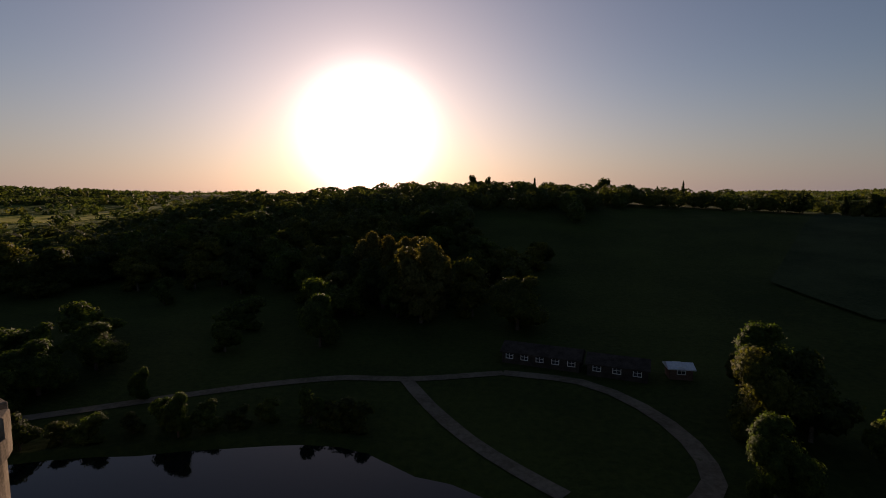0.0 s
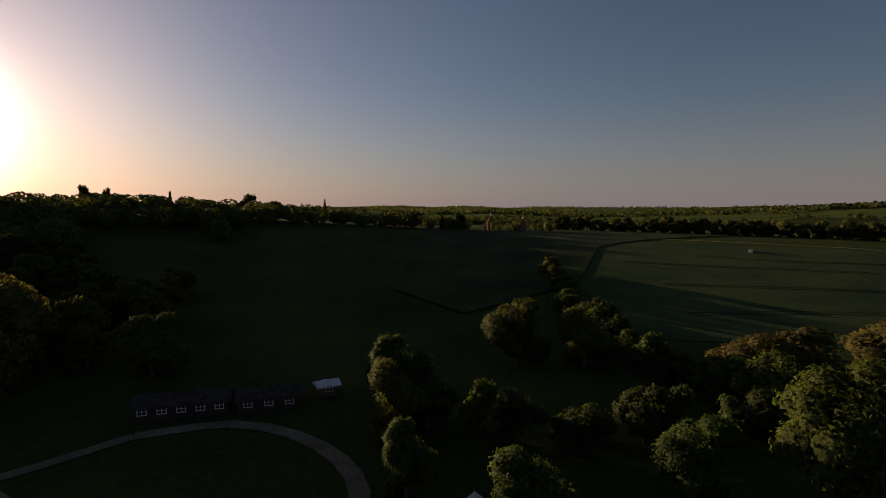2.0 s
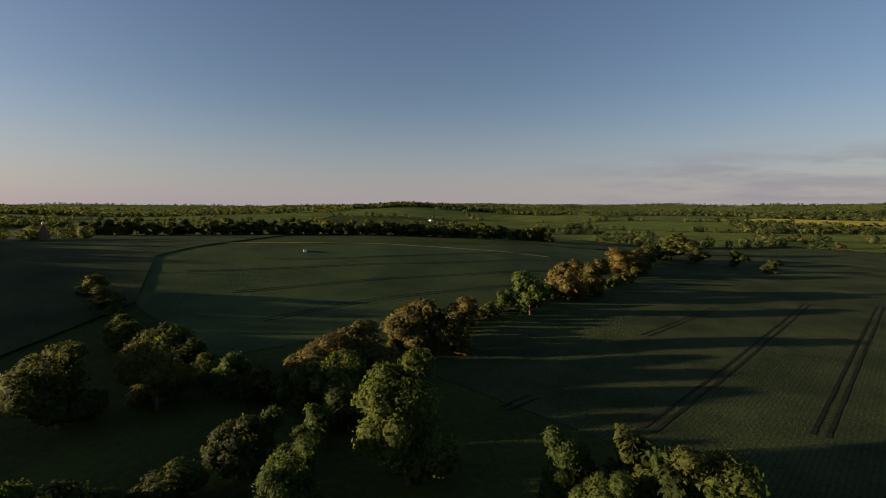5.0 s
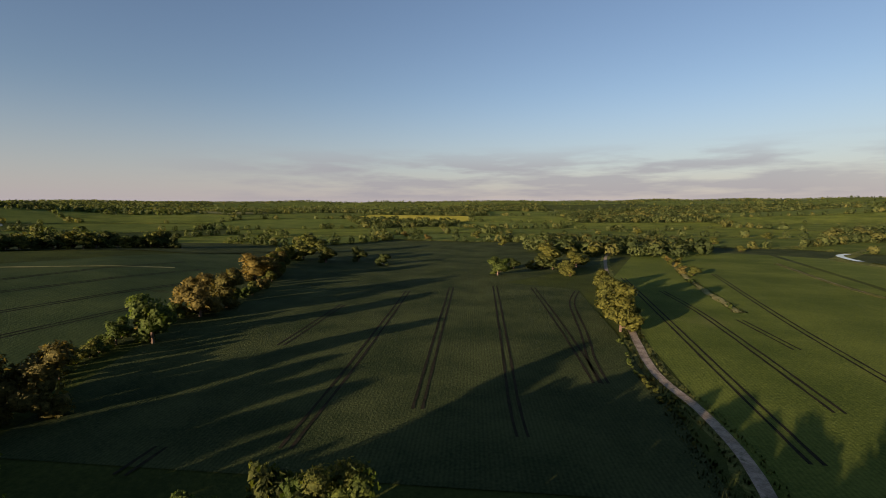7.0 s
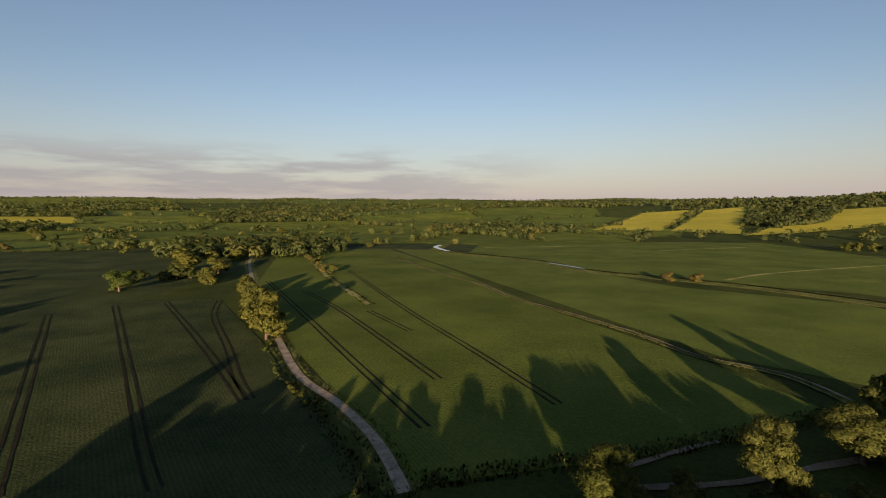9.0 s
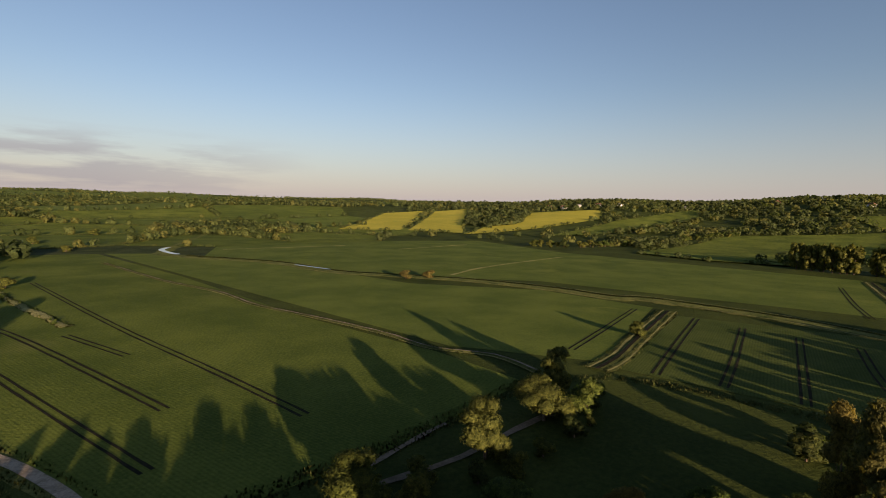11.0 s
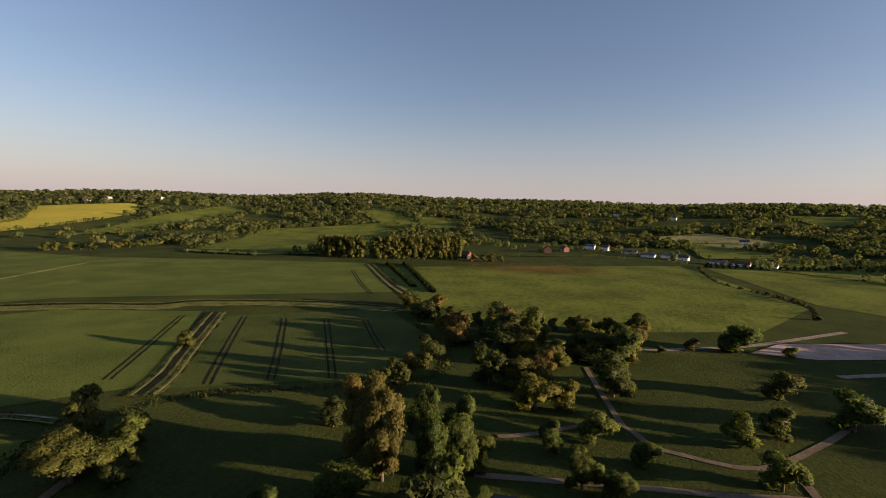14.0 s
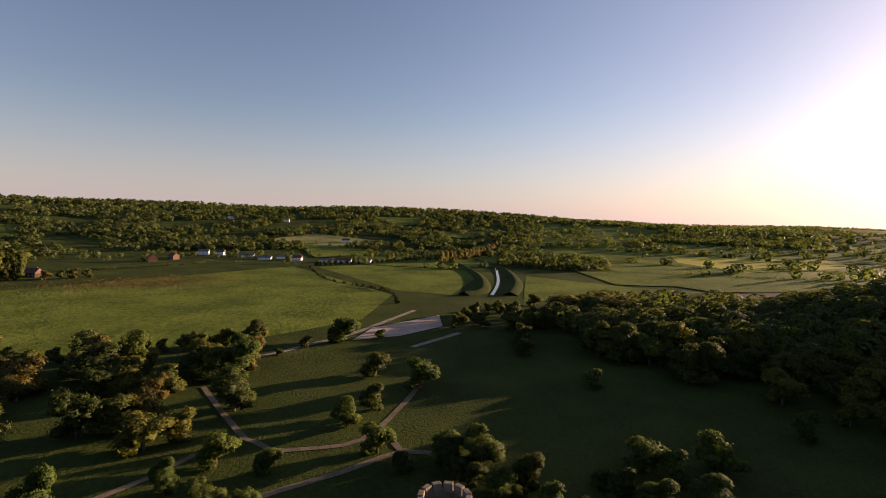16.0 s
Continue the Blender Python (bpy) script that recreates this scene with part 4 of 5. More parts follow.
wood([polar(-52, 195), polar(-42, 185), polar(-32, 170), polar(-24, 145), polar(-14, 105), polar(4, 100), polar(10, 150), polar(14, 230), polar(20, 300), polar(36, 325), polar(36, 380),
      polar(10, 385), polar(-20, 375), polar(-52, 340)], 12.5, ("dark_tree", "oak_tree", "oak_tree", "green_tree"), 8, 14, 3, None, not_clearing, (0.95, 1.4))
wood([polar(36, 330), polar(40, 330), polar(52, 350), polar(52, 372), polar(36, 375)], 13, ("dark_tree", "oak_tree"), 6, 10, 4, None)
for bearing, d, h, w, kind in ((17.7, 345, 17, 15, "oak_tree"), (25.8, 350, 17, 3.2, "cypress_tree"), (23.3, 345, 13, 4, "cypress_tree"), (36.2, 340, 14, 10, "cypress_tree"),
                               (3.0, 345, 17, 9, "oak_tree"), (4.9, 350, 16, 7, "dark_tree"), (10.3, 350, 16, 4, "cypress_tree"), (41.3, 340, 13, 13, "dark_tree"), (39.4, 345, 12, 5, "cypress_tree")):
    plant(kind, *polar(bearing, d), h, w, "skyline trees", None)
row([polar(-2, 120), polar(-6, 132), polar(-10, 140)], 4, ("poplar_tree",), 13, 17, 6, NEAR, (0.55, 0.7))
# woods round the park and the river
wood([(-209.1, 130.2), (-162.9, 140.1), (-115.3, 166.7), (-70.6, 196.2), (-129, 335.9), (-173.4, 324.5), (-171.7, 241.2), (-217.2, 184.3)], 11, ("green_tree", "oak_tree", "oak_tree", "dark_tree"), 12, 16.5, 7, None, wide=(0.85, 1.3))
wood([(-189.9, -85.6), (-211.8, -62.2), (-211.6, 2.7), (-164.1, 0.4), (-144.6, -12.6), (-120.6, -19.4), (-117.5, -31.1), (-149.8, -48.9)], 15, ("oak_tree", "dark_tree", "green_tree", "copper_tree"), 8, 13, 8, None, wide=(0.9, 1.3))
row([polar(52, 425), polar(64, 430), polar(76, 440), polar(88, 450), polar(100, 470)], 8, ("dark_tree", "dark_tree", "oak_tree"), 9, 14, 9, LOW, (0.9, 1.4))
row([polar(52, 440), polar(64, 445), polar(76, 455), polar(88, 465), polar(100, 485)], 9, ("dark_tree", "oak_tree"), 9, 15, 10, LOW, (0.9, 1.4))
row([(-291.1, -532.7), (-364.1, -515.6), (-495.3, -557.3), (-676.1, -611.1), (-862.7, -598.5)], 11, ("oak_tree", "green_tree"), 6, 10, 12, LOW, (0.9, 1.5), spread=9)
row([(-291.1, -532.7), (-364.1, -515.6), (-495.3, -557.3), (-676.1, -611.1), (-862.7, -598.5)], 14, ("oak_tree", "dark_tree"), 6, 10, 13, LOW, (0.9, 1.5), spread=9)
row([(-404.5, -293), (-416.3, -256.5)], 4, ("slender_poplar",), 19, 23, 14, LOW, (0.6, 0.8))
row([(-422.1, -247.9), (-468.5, -175)], 4, ("slender_poplar",), 20, 24, 15, LOW, (0.6, 0.8))
row([(-463.2, -153.9), (-476.5, -131.2)], 6, ("oak_tree", "copper_tree"), 7, 10, 16, LOW)
row([(-583.9, 216.9), (-669.5, 308.7), (-736.9, 369.7)], 6, ("copper_tree", "poplar_tree"), 12, 16, 17, LOW, (0.6, 0.9))
row([(-559.9, 60.8), (-590.7, 155.6), (-656.5, 219.1)], 7, ("oak_tree", "dark_tree"), 4, 7, 18, LOW)
row([(-216.7, 2.6), (-202.1, -64), (-216.9, -106.3)], 6, ("oak_tree", "dark_tree", "copper_tree"), 5, 8, 19, None)
row([(-544, 53.3), (-427.3, 56.4), (-346.7, 89.1), (-292.9, 82.9)], 4, ("oak_tree", "dark_tree"), 1.2, 3.0, 33, LOW, (1.0, 1.6), gap=0.2)
# hedges
row([(180, -362), (150, -315), (126, -277)], 9, ("oak_tree", "copper_tree"), 3, 6, 34, LOW, gap=0.2)
row([(118, -264), (92, -226), (76, -204)], 7, ("oak_tree", "green_tree"), 1, 2.2, 35, LOW, gap=0.3)
row([(96, 34), (118, 19), (140, 1), (165, -12), (182, -26), (207, -56), (230, -75), (258, -93), (282, -104)], 4.2, ("copper_tree", "oak_tree", "oak_tree", "green_tree"), 3.5, 7, 21, None, (0.9, 1.4))
row([(272, -90), (285, -97), (300, -108), (318, -118)], 6, ("copper_tree", "oak_tree"), 9, 12, 22, None, (0.9, 1.3))
row([(318, -118), (335, -128), (350, -138)], 6, ("dark_tree", "oak_tree"), 9, 13, 23, None, (0.9, 1.2))
row([(150, 118), (133, 99), (115, 82), (100, 66)], 4, ("oak_tree", "dark_tree", "green_tree"), 3, 6, 24, None)
row([(100, 64), (86, 40), (80, 20), (60, 30), (48, 40), (40, 56)], 5, ("dark_tree", "green_tree"), 6, 11, 25, MIDDLE)
row([(172, -232), (190, -250), (205, -246), (222, -232)], 6, ("oak_tree", "dark_tree"), 6, 10, 26, None, (0.9, 1.3))
row([(93, -154), (103, -168), (118, -188), (134, -206)], 11, ("golden_oak",), 9, 12, 27, None, (0.8, 1.0), group="lane oaks")
row([(32, -77), (45, -91), (60.5, -105.5), (77.5, -128)], 3.0, ("oak_tree", "green_tree"), 0.6, 1.6, 28, LOW, (1.1, 1.7), gap=0.25, spread=0.8)
row([(-10, -78), (-30, -70), (-60, -85), (-75, -100)], 7, ("dark_tree", "oak_tree"), 2, 5, 29, MIDDLE)
row([(-90, -62), (-120, -62), (-150, -62), (-180, -66), (-205, -95)], 6, ("dark_tree", "oak_tree", "copper_tree"), 4, 9, 30, None)
row([(-74, 66), (-60, 60), (-88, 38), (-98, 42)], 5, ("dark_tree", "green_tree"), 4, 7, 31, MIDDLE)
row([(-220, 92), (-240, 110), (-250, 130), (-215, 130), (-190, 112), (-165, 100)], 7, ("dark_tree", "oak_tree", "green_tree"), 6, 10, 32, None)


def far_green(name, label, spots, mat, seed):
    """Far trees and hedges in one mesh; spots: x, y, height, width, clumps."""
    g = np.random.default_rng(seed)
    s = np.array(spots)
    k = s[:, 4].astype(int)
    s = np.repeat(s, k, axis=0)
    n = len(s)
    v = g.normal(size=(n, 3))
    v /= np.linalg.norm(v, axis=1)[:, None]
    z0 = ground_z(s[:, 0], s[:, 1])
    c = np.stack([s[:, 0] + v[:, 0] * s[:, 3] * 0.4, s[:, 1] + v[:, 1] * s[:, 3] * 0.4, z0 + s[:, 2] * (0.5 + 0.4 * v[:, 2])], 1)
    nn = v + g.normal(size=(n, 3)) * 0.45 + [0, 0, 0.3]
    nn /= np.linalg.norm(nn, axis=1)[:, None]
    t = np.cross(nn, g.normal(size=(n, 3)))
    t /= np.linalg.norm(t, axis=1)[:, None]
    b = np.cross(nn, t)
    e = (np.minimum(s[:, 2], s[:, 3]) * np.clip(1.08 / np.sqrt(s[:, 4]), 0.065, 0.38) * g.uniform(0.7, 1.3, n))[:, None]
    verts = np.stack([c - t * e + b * e * 0.8, c - t * e - b * e * 0.8, c + t * e * 1.1], 1).reshape(-1, 3)
    me = bpy.data.meshes.new(name)
    me.from_pydata(verts.tolist(), [], np.arange(n * 3).reshape(-1, 3).tolist())
    me.materials.append(mat)
    soft = 0.8 * v + 0.4 * nn + [0, 0, 0.15]
    soft /= np.linalg.norm(soft, axis=1)[:, None]
    me.normals_split_custom_set(np.repeat(soft, 3, axis=0).tolist())
    return tagged(new(name, me), label, "trees", kind="stuff")


def copse(corners, add, rnd):
    """A thick copse within a convex outline."""
    ring = [Vector(c) for c in corners]
    for k in range(160):
        a, b, c = rnd.sample(ring, 3)
        u, w = sorted((rnd.random(), rnd.random()))
        p = a * u + b * (w - u) + c * (1 - w)
        h = rnd.uniform(9, 15)
        add(p.x, p.y, h, h * rnd.uniform(0.9, 1.4))


def distance():
    rnd = random.Random(21)
    spots = {}

    def add(x, y, h, w):
        d = math.hypot(x, y)
        if d > 4600 or (-800 < x < -470 and -210 < y < 170 and rnd.random() < 0.6):
            return
        n = 56 if d < 800 else 36 if d < 1300 else 15 if d < 2400 else 6
        key = (int((math.degrees(math.atan2(x, y)) % 360) // 90), rnd.choice(("oak", "green", "green", "dark", "dark", "dark")))
        spots.setdefault(key, []).append((x, y, h, w, n))

    for a, b in EDGES:
        d = ((a + b) / 2).length
        length = (b - a).length
        step, thick = 4.5 + d * 0.004, rnd.choice((0.08, 0.2, 0.5))
        for k in range(int(length / step)):
            p = a + (b - a) * ((k + rnd.random()) / (length / step))
            if rnd.random() < thick * 0.8:
                h = rnd.uniform(6, 12) + d * 0.001
                add(p.x + rnd.uniform(-3, 3), p.y + rnd.uniform(-3, 3), h, h * rnd.uniform(0.8, 1.4))
            else:
                add(p.x, p.y, rnd.uniform(1.5, 3.2), step * 1.3)
    for s, poly in WOODS:
        d = s.length
        step = 10 + d * 0.0065
        xs, ys = [p.x for p in poly], [p.y for p in poly]
        x = min(xs)
        while x < max(xs):
            y = min(ys)
            while y < max(ys):
                p = Vector((x + rnd.uniform(-.5, .5) * step, y + rnd.uniform(-.5, .5) * step))
                if all((q - o).cross(p - o) >= 0 for o, q in zip(poly, poly[1:] + poly[:1])):
                    h = rnd.uniform(8, 14)
                    add(p.x, p.y, h, step * rnd.uniform(0.9, 1.4))
                y += step
            x += step
    # woods between the open fields of the hillside, and hedges round these
    for k in range(9000):
        a, d = radians(rnd.uniform(194, 302)), 640 + 1060 * rnd.random() ** 0.9
        x, y = d * math.sin(a), d * math.cos(a)
        valley = -790 < x < -560 and -230 < y < 330
        if d < 980 and (a < radians(211) or 0.85 * x - 0.53 * y > -60) and rnd.random() < 0.93:
            continue
        if any(within(c, x, y) for _, c, _ in HILL_FIELDS) or rnd.random() < (0.62 if valley else 0.12):
            continue
        if math.sin(x / 61 + 2 * math.sin(y / 83)) * math.cos(y / 70 + x / 150) > (0.42 if d < 1250 else 0.75):
            continue
        h = rnd.uniform(5, 9) if valley else rnd.uniform(7, 13)
        add(x, y, h, h * rnd.uniform(1.0, 1.6))
    for _, outline, _ in HILL_FIELDS:
        ring = [Vector(c) for c in outline]
        for a, b in zip(ring, ring[1:] + ring[:1]):
            length = (b - a).length
            for k in range(int(length / 8)):
                p = a + (b - a) * (k + rnd.random()) / (length / 8)
                if rnd.random() < 0.6:
                    h = rnd.uniform(2.5, 7)
                    add(p.x + rnd.uniform(-3, 3), p.y + rnd.uniform(-3, 3), h, h * rnd.uniform(0.9, 1.5))
    for low, high, near, far, count in ((186, 300, 1450, 1800, 900), (60, 102, 1350, 1750, 500), (40, 190, 2600, 4300, 2200), (-65, -20, 900, 2600, 900)):
        for k in range(count):
            a, d = radians(rnd.uniform(low, high)), rnd.uniform(near, far)
            h = rnd.uniform(8, 14)
            add(d * math.sin(a), d * math.cos(a), h, h * rnd.uniform(1.0, 1.8))
    copse([(-365.4, -897.6), (-483.7, -1059.5), (-574.6, -1074.9), (-459.9, -904.1), (-365.3, -845.5)], add, rnd)
    for key, list_ in sorted(spots.items()):
        far_green("far_woods", {"oak": "distant olive-green hedgerow trees", "green": "distant green hedges and copses", "dark": "distant dark green woods",
                                "copper": "distant brownish spring trees"}[key[1]], list_, FAR_LEAF[key[1]], key[0] * 7 + len(list_))


distance()

for material_name, list_ in sorted(DEEP.items()):
    far_green("woodland", {"dark": "dense dark wood on the hill", "oak": "dense olive-green wood", "green": "dense green wood", "copper": "brownish wood"}[material_name],
              list_, FAR_LEAF[material_name], 77 + len(list_))

# the unseen belt of trees beside the moat, placed from its shadows across the crops
for x, y, h, w in ((45, -23.0, 10.8, 10), (35.2, -28.0, 9.6, 9), (26.6, -28.0, 12.0, 9), (12, -28.0, 11.4, 13), (3.8, -28.0, 12.2, 13), (-4.8, -28.0, 11.6, 13), (-18.8, -28.0, 11.4, 12),
                   (-25.8, -28.0, 12.4, 12), (-33.7, -28.0, 11.4, 12), (-48.6, -28.0, 12.8, 9), (-54.0, -28.0, 11.0, 8)):
    plant("green_tree", x, y, h, w, "moat trees", MIDDLE)
# two filler rows added out of view to close the gaps in that shadow
row([(58, -18), (44, -21), (30, -26), (12, -26)], 3.5, ("dark_tree", "green_tree"), 9.6, 10.8, 44, LOW, (0.75, 0.95), spread=0.8, group="moat trees")
row([(12, -26), (0, -26), (-30, -26), (-72, -27)], 4.0, ("dark_tree", "green_tree"), 9.2, 10.4, 45, LOW, (0.85, 1.1), spread=0.8, group="moat trees")
row([(-60, 45), (-50, 51), (-36, 54.5), (-24, 57), (-12, 55)], 3.2, ("dark_tree", "dark_tree", "green_tree"), 2.6, 5.0, 43, MIDDLE, (0.9, 1.4), gap=0.1, spread=0.7)


for t in SPARE:
    for o in (*t.children_recursive, t):
        bpy.data.objects.remove(o)


# ---- buildings ----
WHITE = material("white_paint", (0.6, 0.58, 0.54), (0.78, 0.76, 0.72), 0.8, 6.0, 0.7, 0.1, 0.02)
BRICK = material("brick_wall", (0.11, 0.062, 0.046), (0.17, 0.1, 0.075), 0.8, 6.0, 0.85, 0.3, 0.02)
ROOF = material("clay_roof", (0.1, 0.052, 0.038), (0.17, 0.09, 0.065), 0.7, 5.0, 0.85, 0.5, 0.04)
SLATE = material("slate_roof", (0.07, 0.075, 0.085), (0.14, 0.145, 0.16), 0.7, 5.0, 0.6, 0.4, 0.03, specular=0.3)
DARK_WOOD = material("dark_boards", (0.03, 0.024, 0.02), (0.07, 0.055, 0.045), 0.8, 7.0, 0.8, 0.4, 0.02)
METAL = material("pale_sheet_metal", (0.45, 0.46, 0.48), (0.6, 0.61, 0.63), 0.5, 4.0, 0.4, 0.1, 0.02, specular=0.5)
PANE = material("window_pane", (0.02, 0.024, 0.03), (0.045, 0.05, 0.06), 0.5, 2.0, 0.08, 0.0, specular=0.5)
TARP = material("white_canvas", (0.55, 0.54, 0.52), (0.72, 0.71, 0.68), 0.6, 5.0, 0.8, 0.2, 0.02)


def box(bm, x0, x1, y0, y1, z0, z1, bevel=0.0):
    made = bmesh.ops.create_cube(bm, size=1.0, matrix=Matrix.Translation(((x0 + x1) / 2, (y0 + y1) / 2, (z0 + z1) / 2)) @ Matrix.Diagonal((x1 - x0, y1 - y0, z1 - z0, 1)))
    if bevel:
        es = list({e for v in made["verts"] for e in v.link_edges})
        bmesh.ops.bevel(bm, geom=es, offset=bevel, segments=1, affect="EDGES")


def gable(bm, w, d, z0, z1, over):
    """A pitched roof with thickness along x."""
    w, d = w / 2 + over, d / 2 + over
    v = [bm.verts.new(c) for c in ((-w, -d, z0), (-w, 0, z1), (-w, d, z0), (w, -d, z0), (w, 0, z1), (w, d, z0),
                                   (-w, -d, z0 - 0.2), (-w, d, z0 - 0.2), (w, -d, z0 - 0.2), (w, d, z0 - 0.2))]
    for f in ((0, 3, 4, 1), (1, 4, 5, 2), (0, 1, 2, 7, 6), (3, 8, 9, 5, 4), (0, 6, 8, 3), (2, 5, 9, 7), (6, 7, 9, 8)):
        bm.faces.new([v[k] for k in f])


def building(name, label, x, y, turn, w, d, eaves, ridge, wall, roof, windows=3, chimney=True, storeys=1, category="house"):
    """A gabled building with its walls, roof, chimney, door and framed windows."""
    root = tagged(new(name), label, category)
    root.matrix_basis = pose(x, y, float(ground_z(x, y)) - 0.15, 0, 0, turn)
    bm = bmesh.new()
    box(bm, -w / 2, w / 2, -d / 2, d / 2, -0.5, eaves, 0.03)
    for s in (-1, 1):
        a = [bm.verts.new((s * (w / 2 - 0.02), k * d / 2, eaves)) for k in (-1, 1)] + [bm.verts.new((s * (w / 2 - 0.02), 0, ridge - 0.05))]
        bm.faces.new(a)
    part("wall", bm, wall, root)
    bm = bmesh.new()
    gable(bm, w, d, eaves, ridge, 0.35)
    top = part("roof", bm, roof, root)
    if chimney:
        bm = bmesh.new()
        box(bm, w * 0.3, w * 0.3 + 0.8, -0.4, 0.4, eaves, ridge + 1.0, 0.04)
        part("chimney", bm, BRICK, top)
    for side in (-1, 1):
        for level in range(storeys):
            z = 1.0 + 2.6 * level
            for k in range(windows):
                cx = -w / 2 + w * (k + 0.5) / windows
                yf = side * d / 2
                y0, y1 = sorted((yf - side * 0.05, yf + side * 0.06))
                bm = bmesh.new()
                for x0, x1, z0, z1 in ((cx - 0.65, cx - 0.55, z, z + 1.2), (cx + 0.55, cx + 0.65, z, z + 1.2), (cx - 0.55, cx + 0.55, z, z + 0.1),
                                       (cx - 0.55, cx + 0.55, z + 1.1, z + 1.2), (cx - 0.03, cx + 0.03, z + 0.1, z + 1.1), (cx - 0.55, cx + 0.55, z + 0.57, z + 0.63)):
                    box(bm, x0, x1, y0, y1, z0, z1)
                frame_ = part("window", bm, WHITE, root)
                bm = bmesh.new()
                box(bm, cx - 0.55, cx + 0.55, *sorted((yf - side * 0.05, yf + side * 0.02)), z + 0.1, z + 1.1)
                part("pane", bm, PANE, frame_)
    bm = bmesh.new()
    box(bm, w * 0.08, w * 0.08 + 0.95, *sorted((d / 2 - 0.05, d / 2 + 0.07)), 0.15, 2.15, 0.01)
    part("door", bm, DARK_WOOD, root)
    return root


# the low cottages and sheds beside the loop path
building("cottage", "long low dark cottage with white-framed windows", 15, 79.5, -24, 13, 5, 2.2, 3.4, DARK_WOOD, DARK_WOOD, 5, False, category="cottage")
building("cottage", "low dark boarded cottage with white-framed windows", 26, 74, -24, 9, 5, 2.2, 3.3, DARK_WOOD, DARK_WOOD, 3, False, category="cottage")
building("shed", "small dark shed with a pale metal roof", 35.2, 72.8, -10, 3.4, 2.8, 2.0, 2.6, BRICK, METAL, 1, False, category="shed")
# farm and village behind the meadow
for name, label, x, y, turn, w, d, eaves, ridge, wall, roof, storeys in (
        ("farmhouse", "red-roofed brick farmhouse among trees", -630, -112, 15, 14, 9, 5.2, 9, BRICK, ROOF, 2),
        ("house", "white rendered house with a slate roof", -745, -70, 80, 13, 8, 5, 8, WHITE, SLATE, 2),
        ("house", "white rendered house with a clay roof", -735, -48, 70, 10, 8, 5, 8, WHITE, ROOF, 2),
        ("bungalow", "long pale bungalow with a slate roof", -700, -15, 80, 20, 8, 2.8, 5, WHITE, SLATE, 1),
        ("bungalow", "long pale bungalow with a metal roof", -655, 8, 75, 16, 8, 3, 5.2, WHITE, SLATE, 1),
        ("barn", "blue-grey sheet metal farm barn", -662, 32, 72, 18, 10, 3.5, 5.5, METAL, SLATE, 1),
        ("house", "white house with a clay roof", -640, 46, 70, 12, 8, 3.4, 6.5, WHITE, ROOF, 1),
        ("cottage", "white row cottage with a dark roof", -605, 78, 65, 16, 7, 3, 5.5, WHITE, SLATE, 1),
        ("cottage", "white row cottage with a clay roof", -600, 98, 65, 18, 7, 3, 5.5, WHITE, ROOF, 1),
        ("cottage", "pale row cottage with a dark roof", -592, 122, 65, 16, 7, 3, 5.5, WHITE, SLATE, 1),
        ("house", "brick house among trees", -660, -95, 40, 11, 8, 5, 8.5, BRICK, ROOF, 2),
        ("barn", "dark boarded barn beside tall poplars", -490, -172, 60, 12, 8, 3.5, 7.5, DARK_WOOD, ROOF, 1),
        ("house", "red-roofed house in the park woods", -212, 205, 30, 11, 8, 5, 8.5, BRICK, ROOF, 2),
        ("house", "white house on the ridge", -700, -1130, 20, 16, 9, 5.5, 9, WHITE, ROOF, 2),
        ("house", "white house on the ridge", -745, -1128, 20, 14, 9, 5.5, 9, WHITE, SLATE, 2),
        ("house", "white house on the ridge", -800, -1120, 20, 18, 9, 5.5, 9, WHITE, ROOF, 2),
        ("house", "white house on the ridge", -850, -1095, 20, 15, 9, 5.5, 9, WHITE, SLATE, 2),
        ("house", "brick house on the ridge", -670, -1150, 20, 14, 9, 6, 10, BRICK, ROOF, 2),
        ("house", "white house on the ridge", -960, -985, 20, 15, 9, 5.5, 9, WHITE, SLATE, 2),
        ("manor", "large brick house on the ridge", -1140, -885, 40, 34, 12, 7, 11, BRICK, ROOF, 2),
        ("house", "white house on the ridge", -1160, -695, 55, 20, 9, 5.5, 9, WHITE, ROOF, 2),
        ("house", "white house in the far village", -1240, -130, 80, 15, 9, 5.5, 9, WHITE, SLATE, 2),
        ("house", "white house in the far village", -1250, -60, 80, 15, 9, 5.5, 9, WHITE, ROOF, 2),
        ("house", "white house in the far village", -1190, 60, 80, 14, 9, 5.5, 9, WHITE, SLATE, 2),
        ("house", "white house in the far village", -900, 150, 80, 14, 9, 5, 8, WHITE, ROOF, 2),
        ("house", "white house on a far slope", 1050, 60, 30, 11, 7, 3.5, 6, WHITE, SLATE, 2),
        ("house", "white house on a far slope", 900, 520, 30, 16, 9, 5.5, 9, WHITE, SLATE, 2)):
    building(name, label, x, y, turn, w, d, eaves, ridge, wall, roof, 4 if w > 15 else 3, wall is not METAL, storeys, category="barn" if name == "barn" else "house")


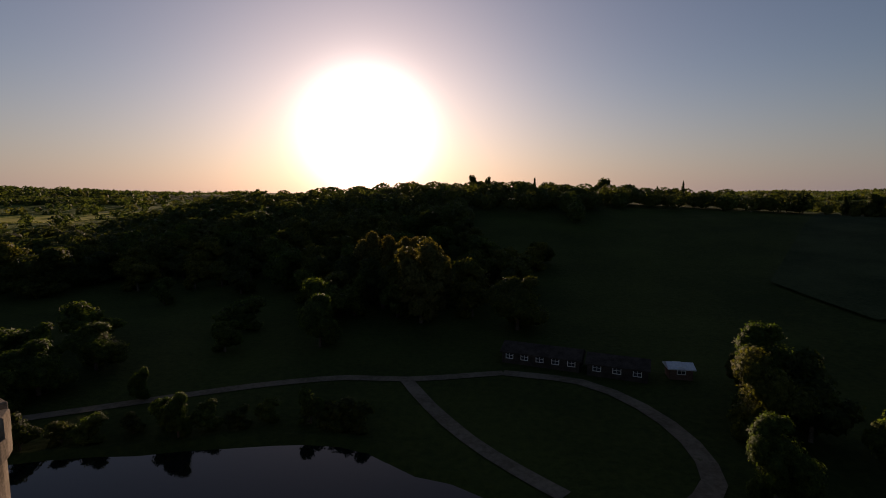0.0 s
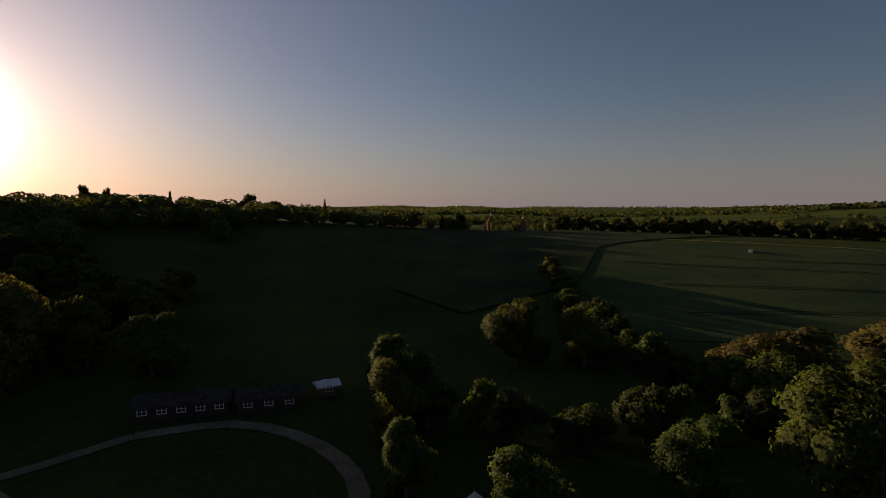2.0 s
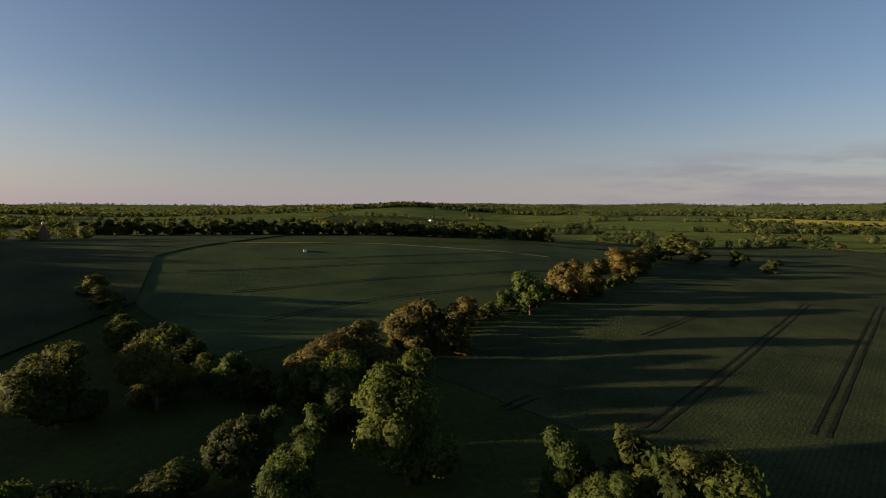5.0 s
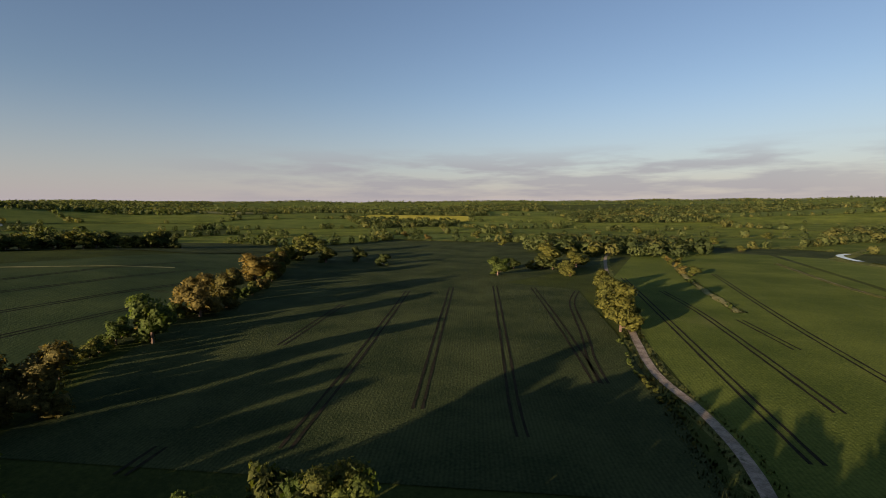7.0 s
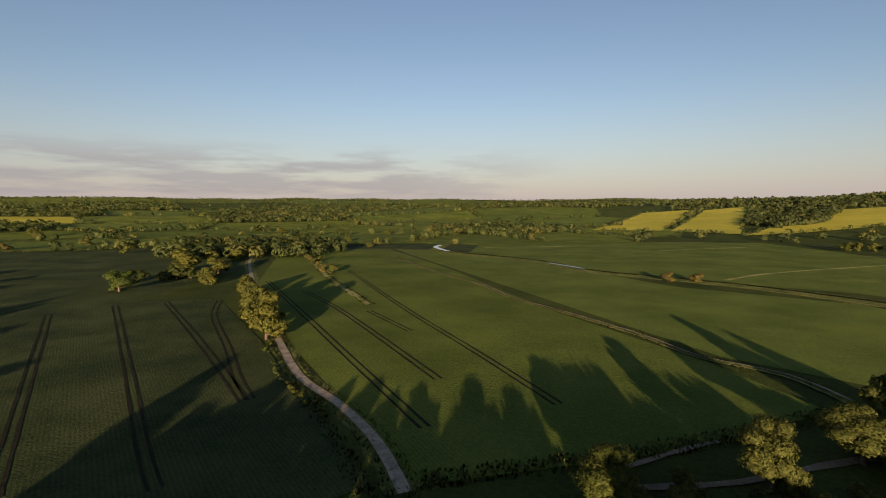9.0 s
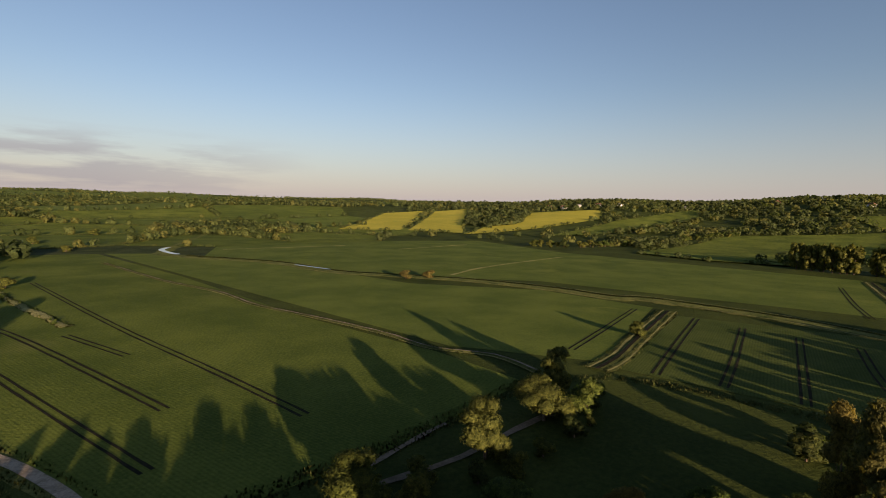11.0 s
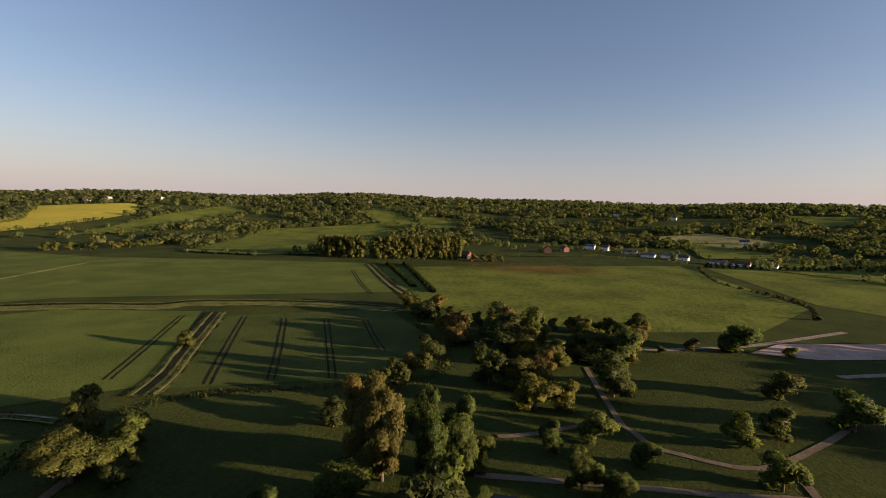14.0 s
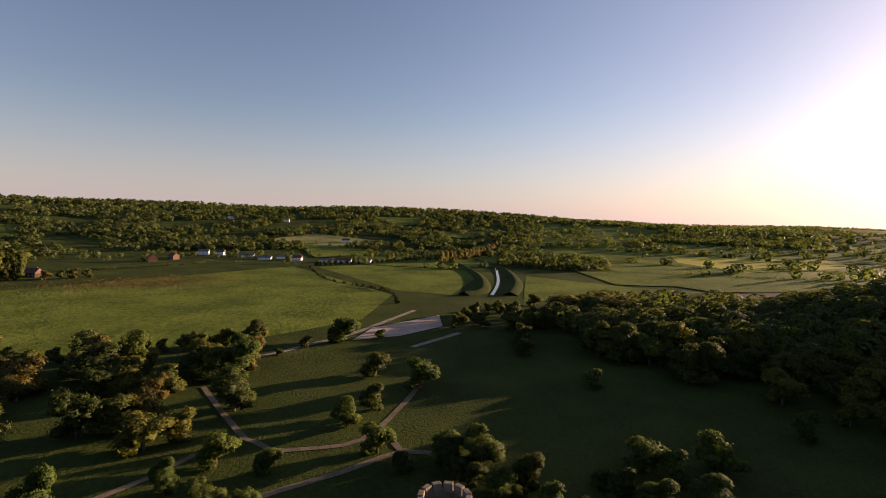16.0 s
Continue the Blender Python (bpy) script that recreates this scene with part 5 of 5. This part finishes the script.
def hut(x, y):
    """A small pale field hut with a dark lean-to."""
    root = tagged(new("field_hut"), "small white field hut with dark lean-to", "hut")
    root.matrix_basis = pose(x, y, float(ground_z(x, y)), 0, 0, 20) @ Matrix.Scale(0.75, 4)
    bm = bmesh.new()
    box(bm, -1.3, 1.3, -1.0, 1.0, -0.3, 2.0, 0.04)
    part("wall", bm, WHITE, root)
    bm = bmesh.new()
    box(bm, -1.5, 1.5, -1.2, 1.2, 2.0, 2.12, 0.03)
    part("roof", bm, SLATE, root)
    bm = bmesh.new()
    box(bm, 1.3, 6.5, -1.0, 1.0, -0.3, 1.5, 0.04)
    part("shelter", bm, DARK_WOOD, root)


hut(247, 80)


def marquee(x, y):
    """A small white tent with a pointed top on four posts."""
    root = tagged(new("tent"), "small white pointed canvas tent", "tent")
    root.matrix_basis = pose(x, y, float(ground_z(x, y)), 0, 0, 12)
    bm = bmesh.new()
    tip = bm.verts.new((0, 0, 3.4))
    low, mid = [], []
    for k in range(16):
        a = 2 * math.pi * k / 16
        c, s = math.cos(a), math.sin(a)
        q = 1 / max(abs(c), abs(s))
        mid.append(bm.verts.new((0.7 * q * c, 0.7 * q * s, 2.6)))
        low.append(bm.verts.new((1.3 * q * c, 1.3 * q * s, 1.95)))
    for k in range(16):
        j = (k + 1) % 16
        bm.faces.new((tip, mid[k], mid[j]))
        bm.faces.new((mid[k], low[k], low[j], mid[j]))
    part("canopy", bm, TARP, root)
    for sx in (-1.25, 1.25):
        for sy in (-1.25, 1.25):
            bm = bmesh.new()
            limb(bm, (sx, sy, -0.1), (sx, sy, 2.0), 0.04, 0.04, 8)
            part("post", bm, METAL, root)


marquee(31.0, 32.0)


def oast(x, y, h):
    """A round brick oast house with a conical tiled roof and a white cowl."""
    root = tagged(new("oast_house"), "round brick oast house with white cowl", "oast house")
    root.matrix_basis = pose(x, y, float(ground_z(x, y)) - 0.2)
    for name, mat_, profile in (("wall", BRICK, ((2.6, -0.3), (2.6, h * 0.45))), ("roof", ROOF, ((2.85, h * 0.44), (0.45, h * 0.86))), ("cowl", WHITE, ((0.55, h * 0.85), (0.5, h * 0.92), (0.08, h)))):
        bm = bmesh.new()
        rings = [[bm.verts.new((r * math.cos(2 * math.pi * k / 20), r * math.sin(2 * math.pi * k / 20), z)) for k in range(20)] for r, z in profile]
        for a, b in zip(rings, rings[1:]):
            for k in range(20):
                bm.faces.new((a[k], a[(k + 1) % 20], b[(k + 1) % 20], b[k]))
        bm.faces.new(rings[-1])
        part(name, bm, mat_, root)


for bearing, d, h in ((45.1, 348, 13), (48.8, 350, 11)):
    oast(*polar(bearing, d), h)


# ---- the ruined castle in the moat ----
def drum_tower(root, x, y, r, top, turret):
    """A hollow round tower with battlements, and a small stair turret on it."""
    bm = bmesh.new()
    n = 40
    rings = []
    for radius, z in ((r + 0.5, -0.6), (r + 0.1, 2.0), (r, 3.0), (r, top - 2.2), (r + 0.25, top - 2.0), (r + 0.25, top - 1.0), (r - 0.55, top - 1.0), (r - 0.55, top - 2.6)):
        rings.append([bm.verts.new((x + radius * math.cos(2 * math.pi * k / n), y + radius * math.sin(2 * math.pi * k / n), z)) for k in range(n)])
    for a, b in zip(rings, rings[1:]):
        for k in range(n):
            bm.faces.new((a[k], a[(k + 1) % n], b[(k + 1) % n], b[k]))
    bm.faces.new(rings[-1])
    tower = part("tower", bm, STONE, root)
    for k in range(12):
        a = 2 * math.pi * k / 12
        bm = bmesh.new()
        box(bm, r - 0.55, r + 0.25, -0.62, 0.62, top - 1.05, top, 0.06)
        bmesh.ops.transform(bm, matrix=Matrix.Translation((x, y, 0)) @ Matrix.Rotation(a, 4, "Z"), verts=bm.verts[:])
        part("merlon", bm, STONE, tower)
    if turret:
        bm = bmesh.new()
        tx, ty, tr = x + r * 0.35, y - r * 0.2, r * 0.42
        rings = []
        for radius, z in ((tr, top - 2.6), (tr, top + 2.4), (tr + 0.15, top + 2.5), (tr + 0.15, top + 3.3), (tr - 0.35, top + 3.3), (tr - 0.35, top + 2.2)):
            rings.append([bm.verts.new((tx + radius * math.cos(2 * math.pi * k / 16), ty + radius * math.sin(2 * math.pi * k / 16), z)) for k in range(16)])
        for a, b in zip(rings, rings[1:]):
            for k in range(16):
                bm.faces.new((a[k], a[(k + 1) % 16], b[(k + 1) % 16], b[k]))
        bm.faces.new(rings[-1])
        part("turret", bm, STONE, tower)


def castle():
    root = tagged(new("castle"), "ruined sandstone castle with round battlemented towers", "castle")
    corners = [(-55, 23.5), (-26.1, 17.0), (-30, -9), (-53, -3)]
    for k, (x, y) in enumerate(corners):
        drum_tower(root, x, y, *((3.2, 17.0) if k == 0 else (4.2, 18.6) if k == 1 else (4.2, 15.5)), False)
    for (x0, y0), (x1, y1) in zip(corners, corners[1:] + corners[:1]):
        a, b = Vector((x0, y0)), Vector((x1, y1))
        u = (b - a).normalized()
        length = (b - a).length - 7.6
        m = Matrix.Translation((*(a + u * 3.8), 0)) @ Matrix.Rotation(math.atan2(u.y, u.x), 4, "Z")
        bm = bmesh.new()
        box(bm, 0, length, -1.0, 1.0, -0.5, 11.5)
        bmesh.ops.transform(bm, matrix=m, verts=bm.verts[:])
        wall = part("curtain_wall", bm, STONE, root)
        count = int(length / 2.4)
        for k in range(count):
            c = length * (k + 0.5) / count
            bm = bmesh.new()
            box(bm, c - 0.7, c + 0.7, 0.45, 1.0, 11.5, 12.6, 0.05)
            bmesh.ops.transform(bm, matrix=m, verts=bm.verts[:])
            part("merlon", bm, STONE, wall)


castle()
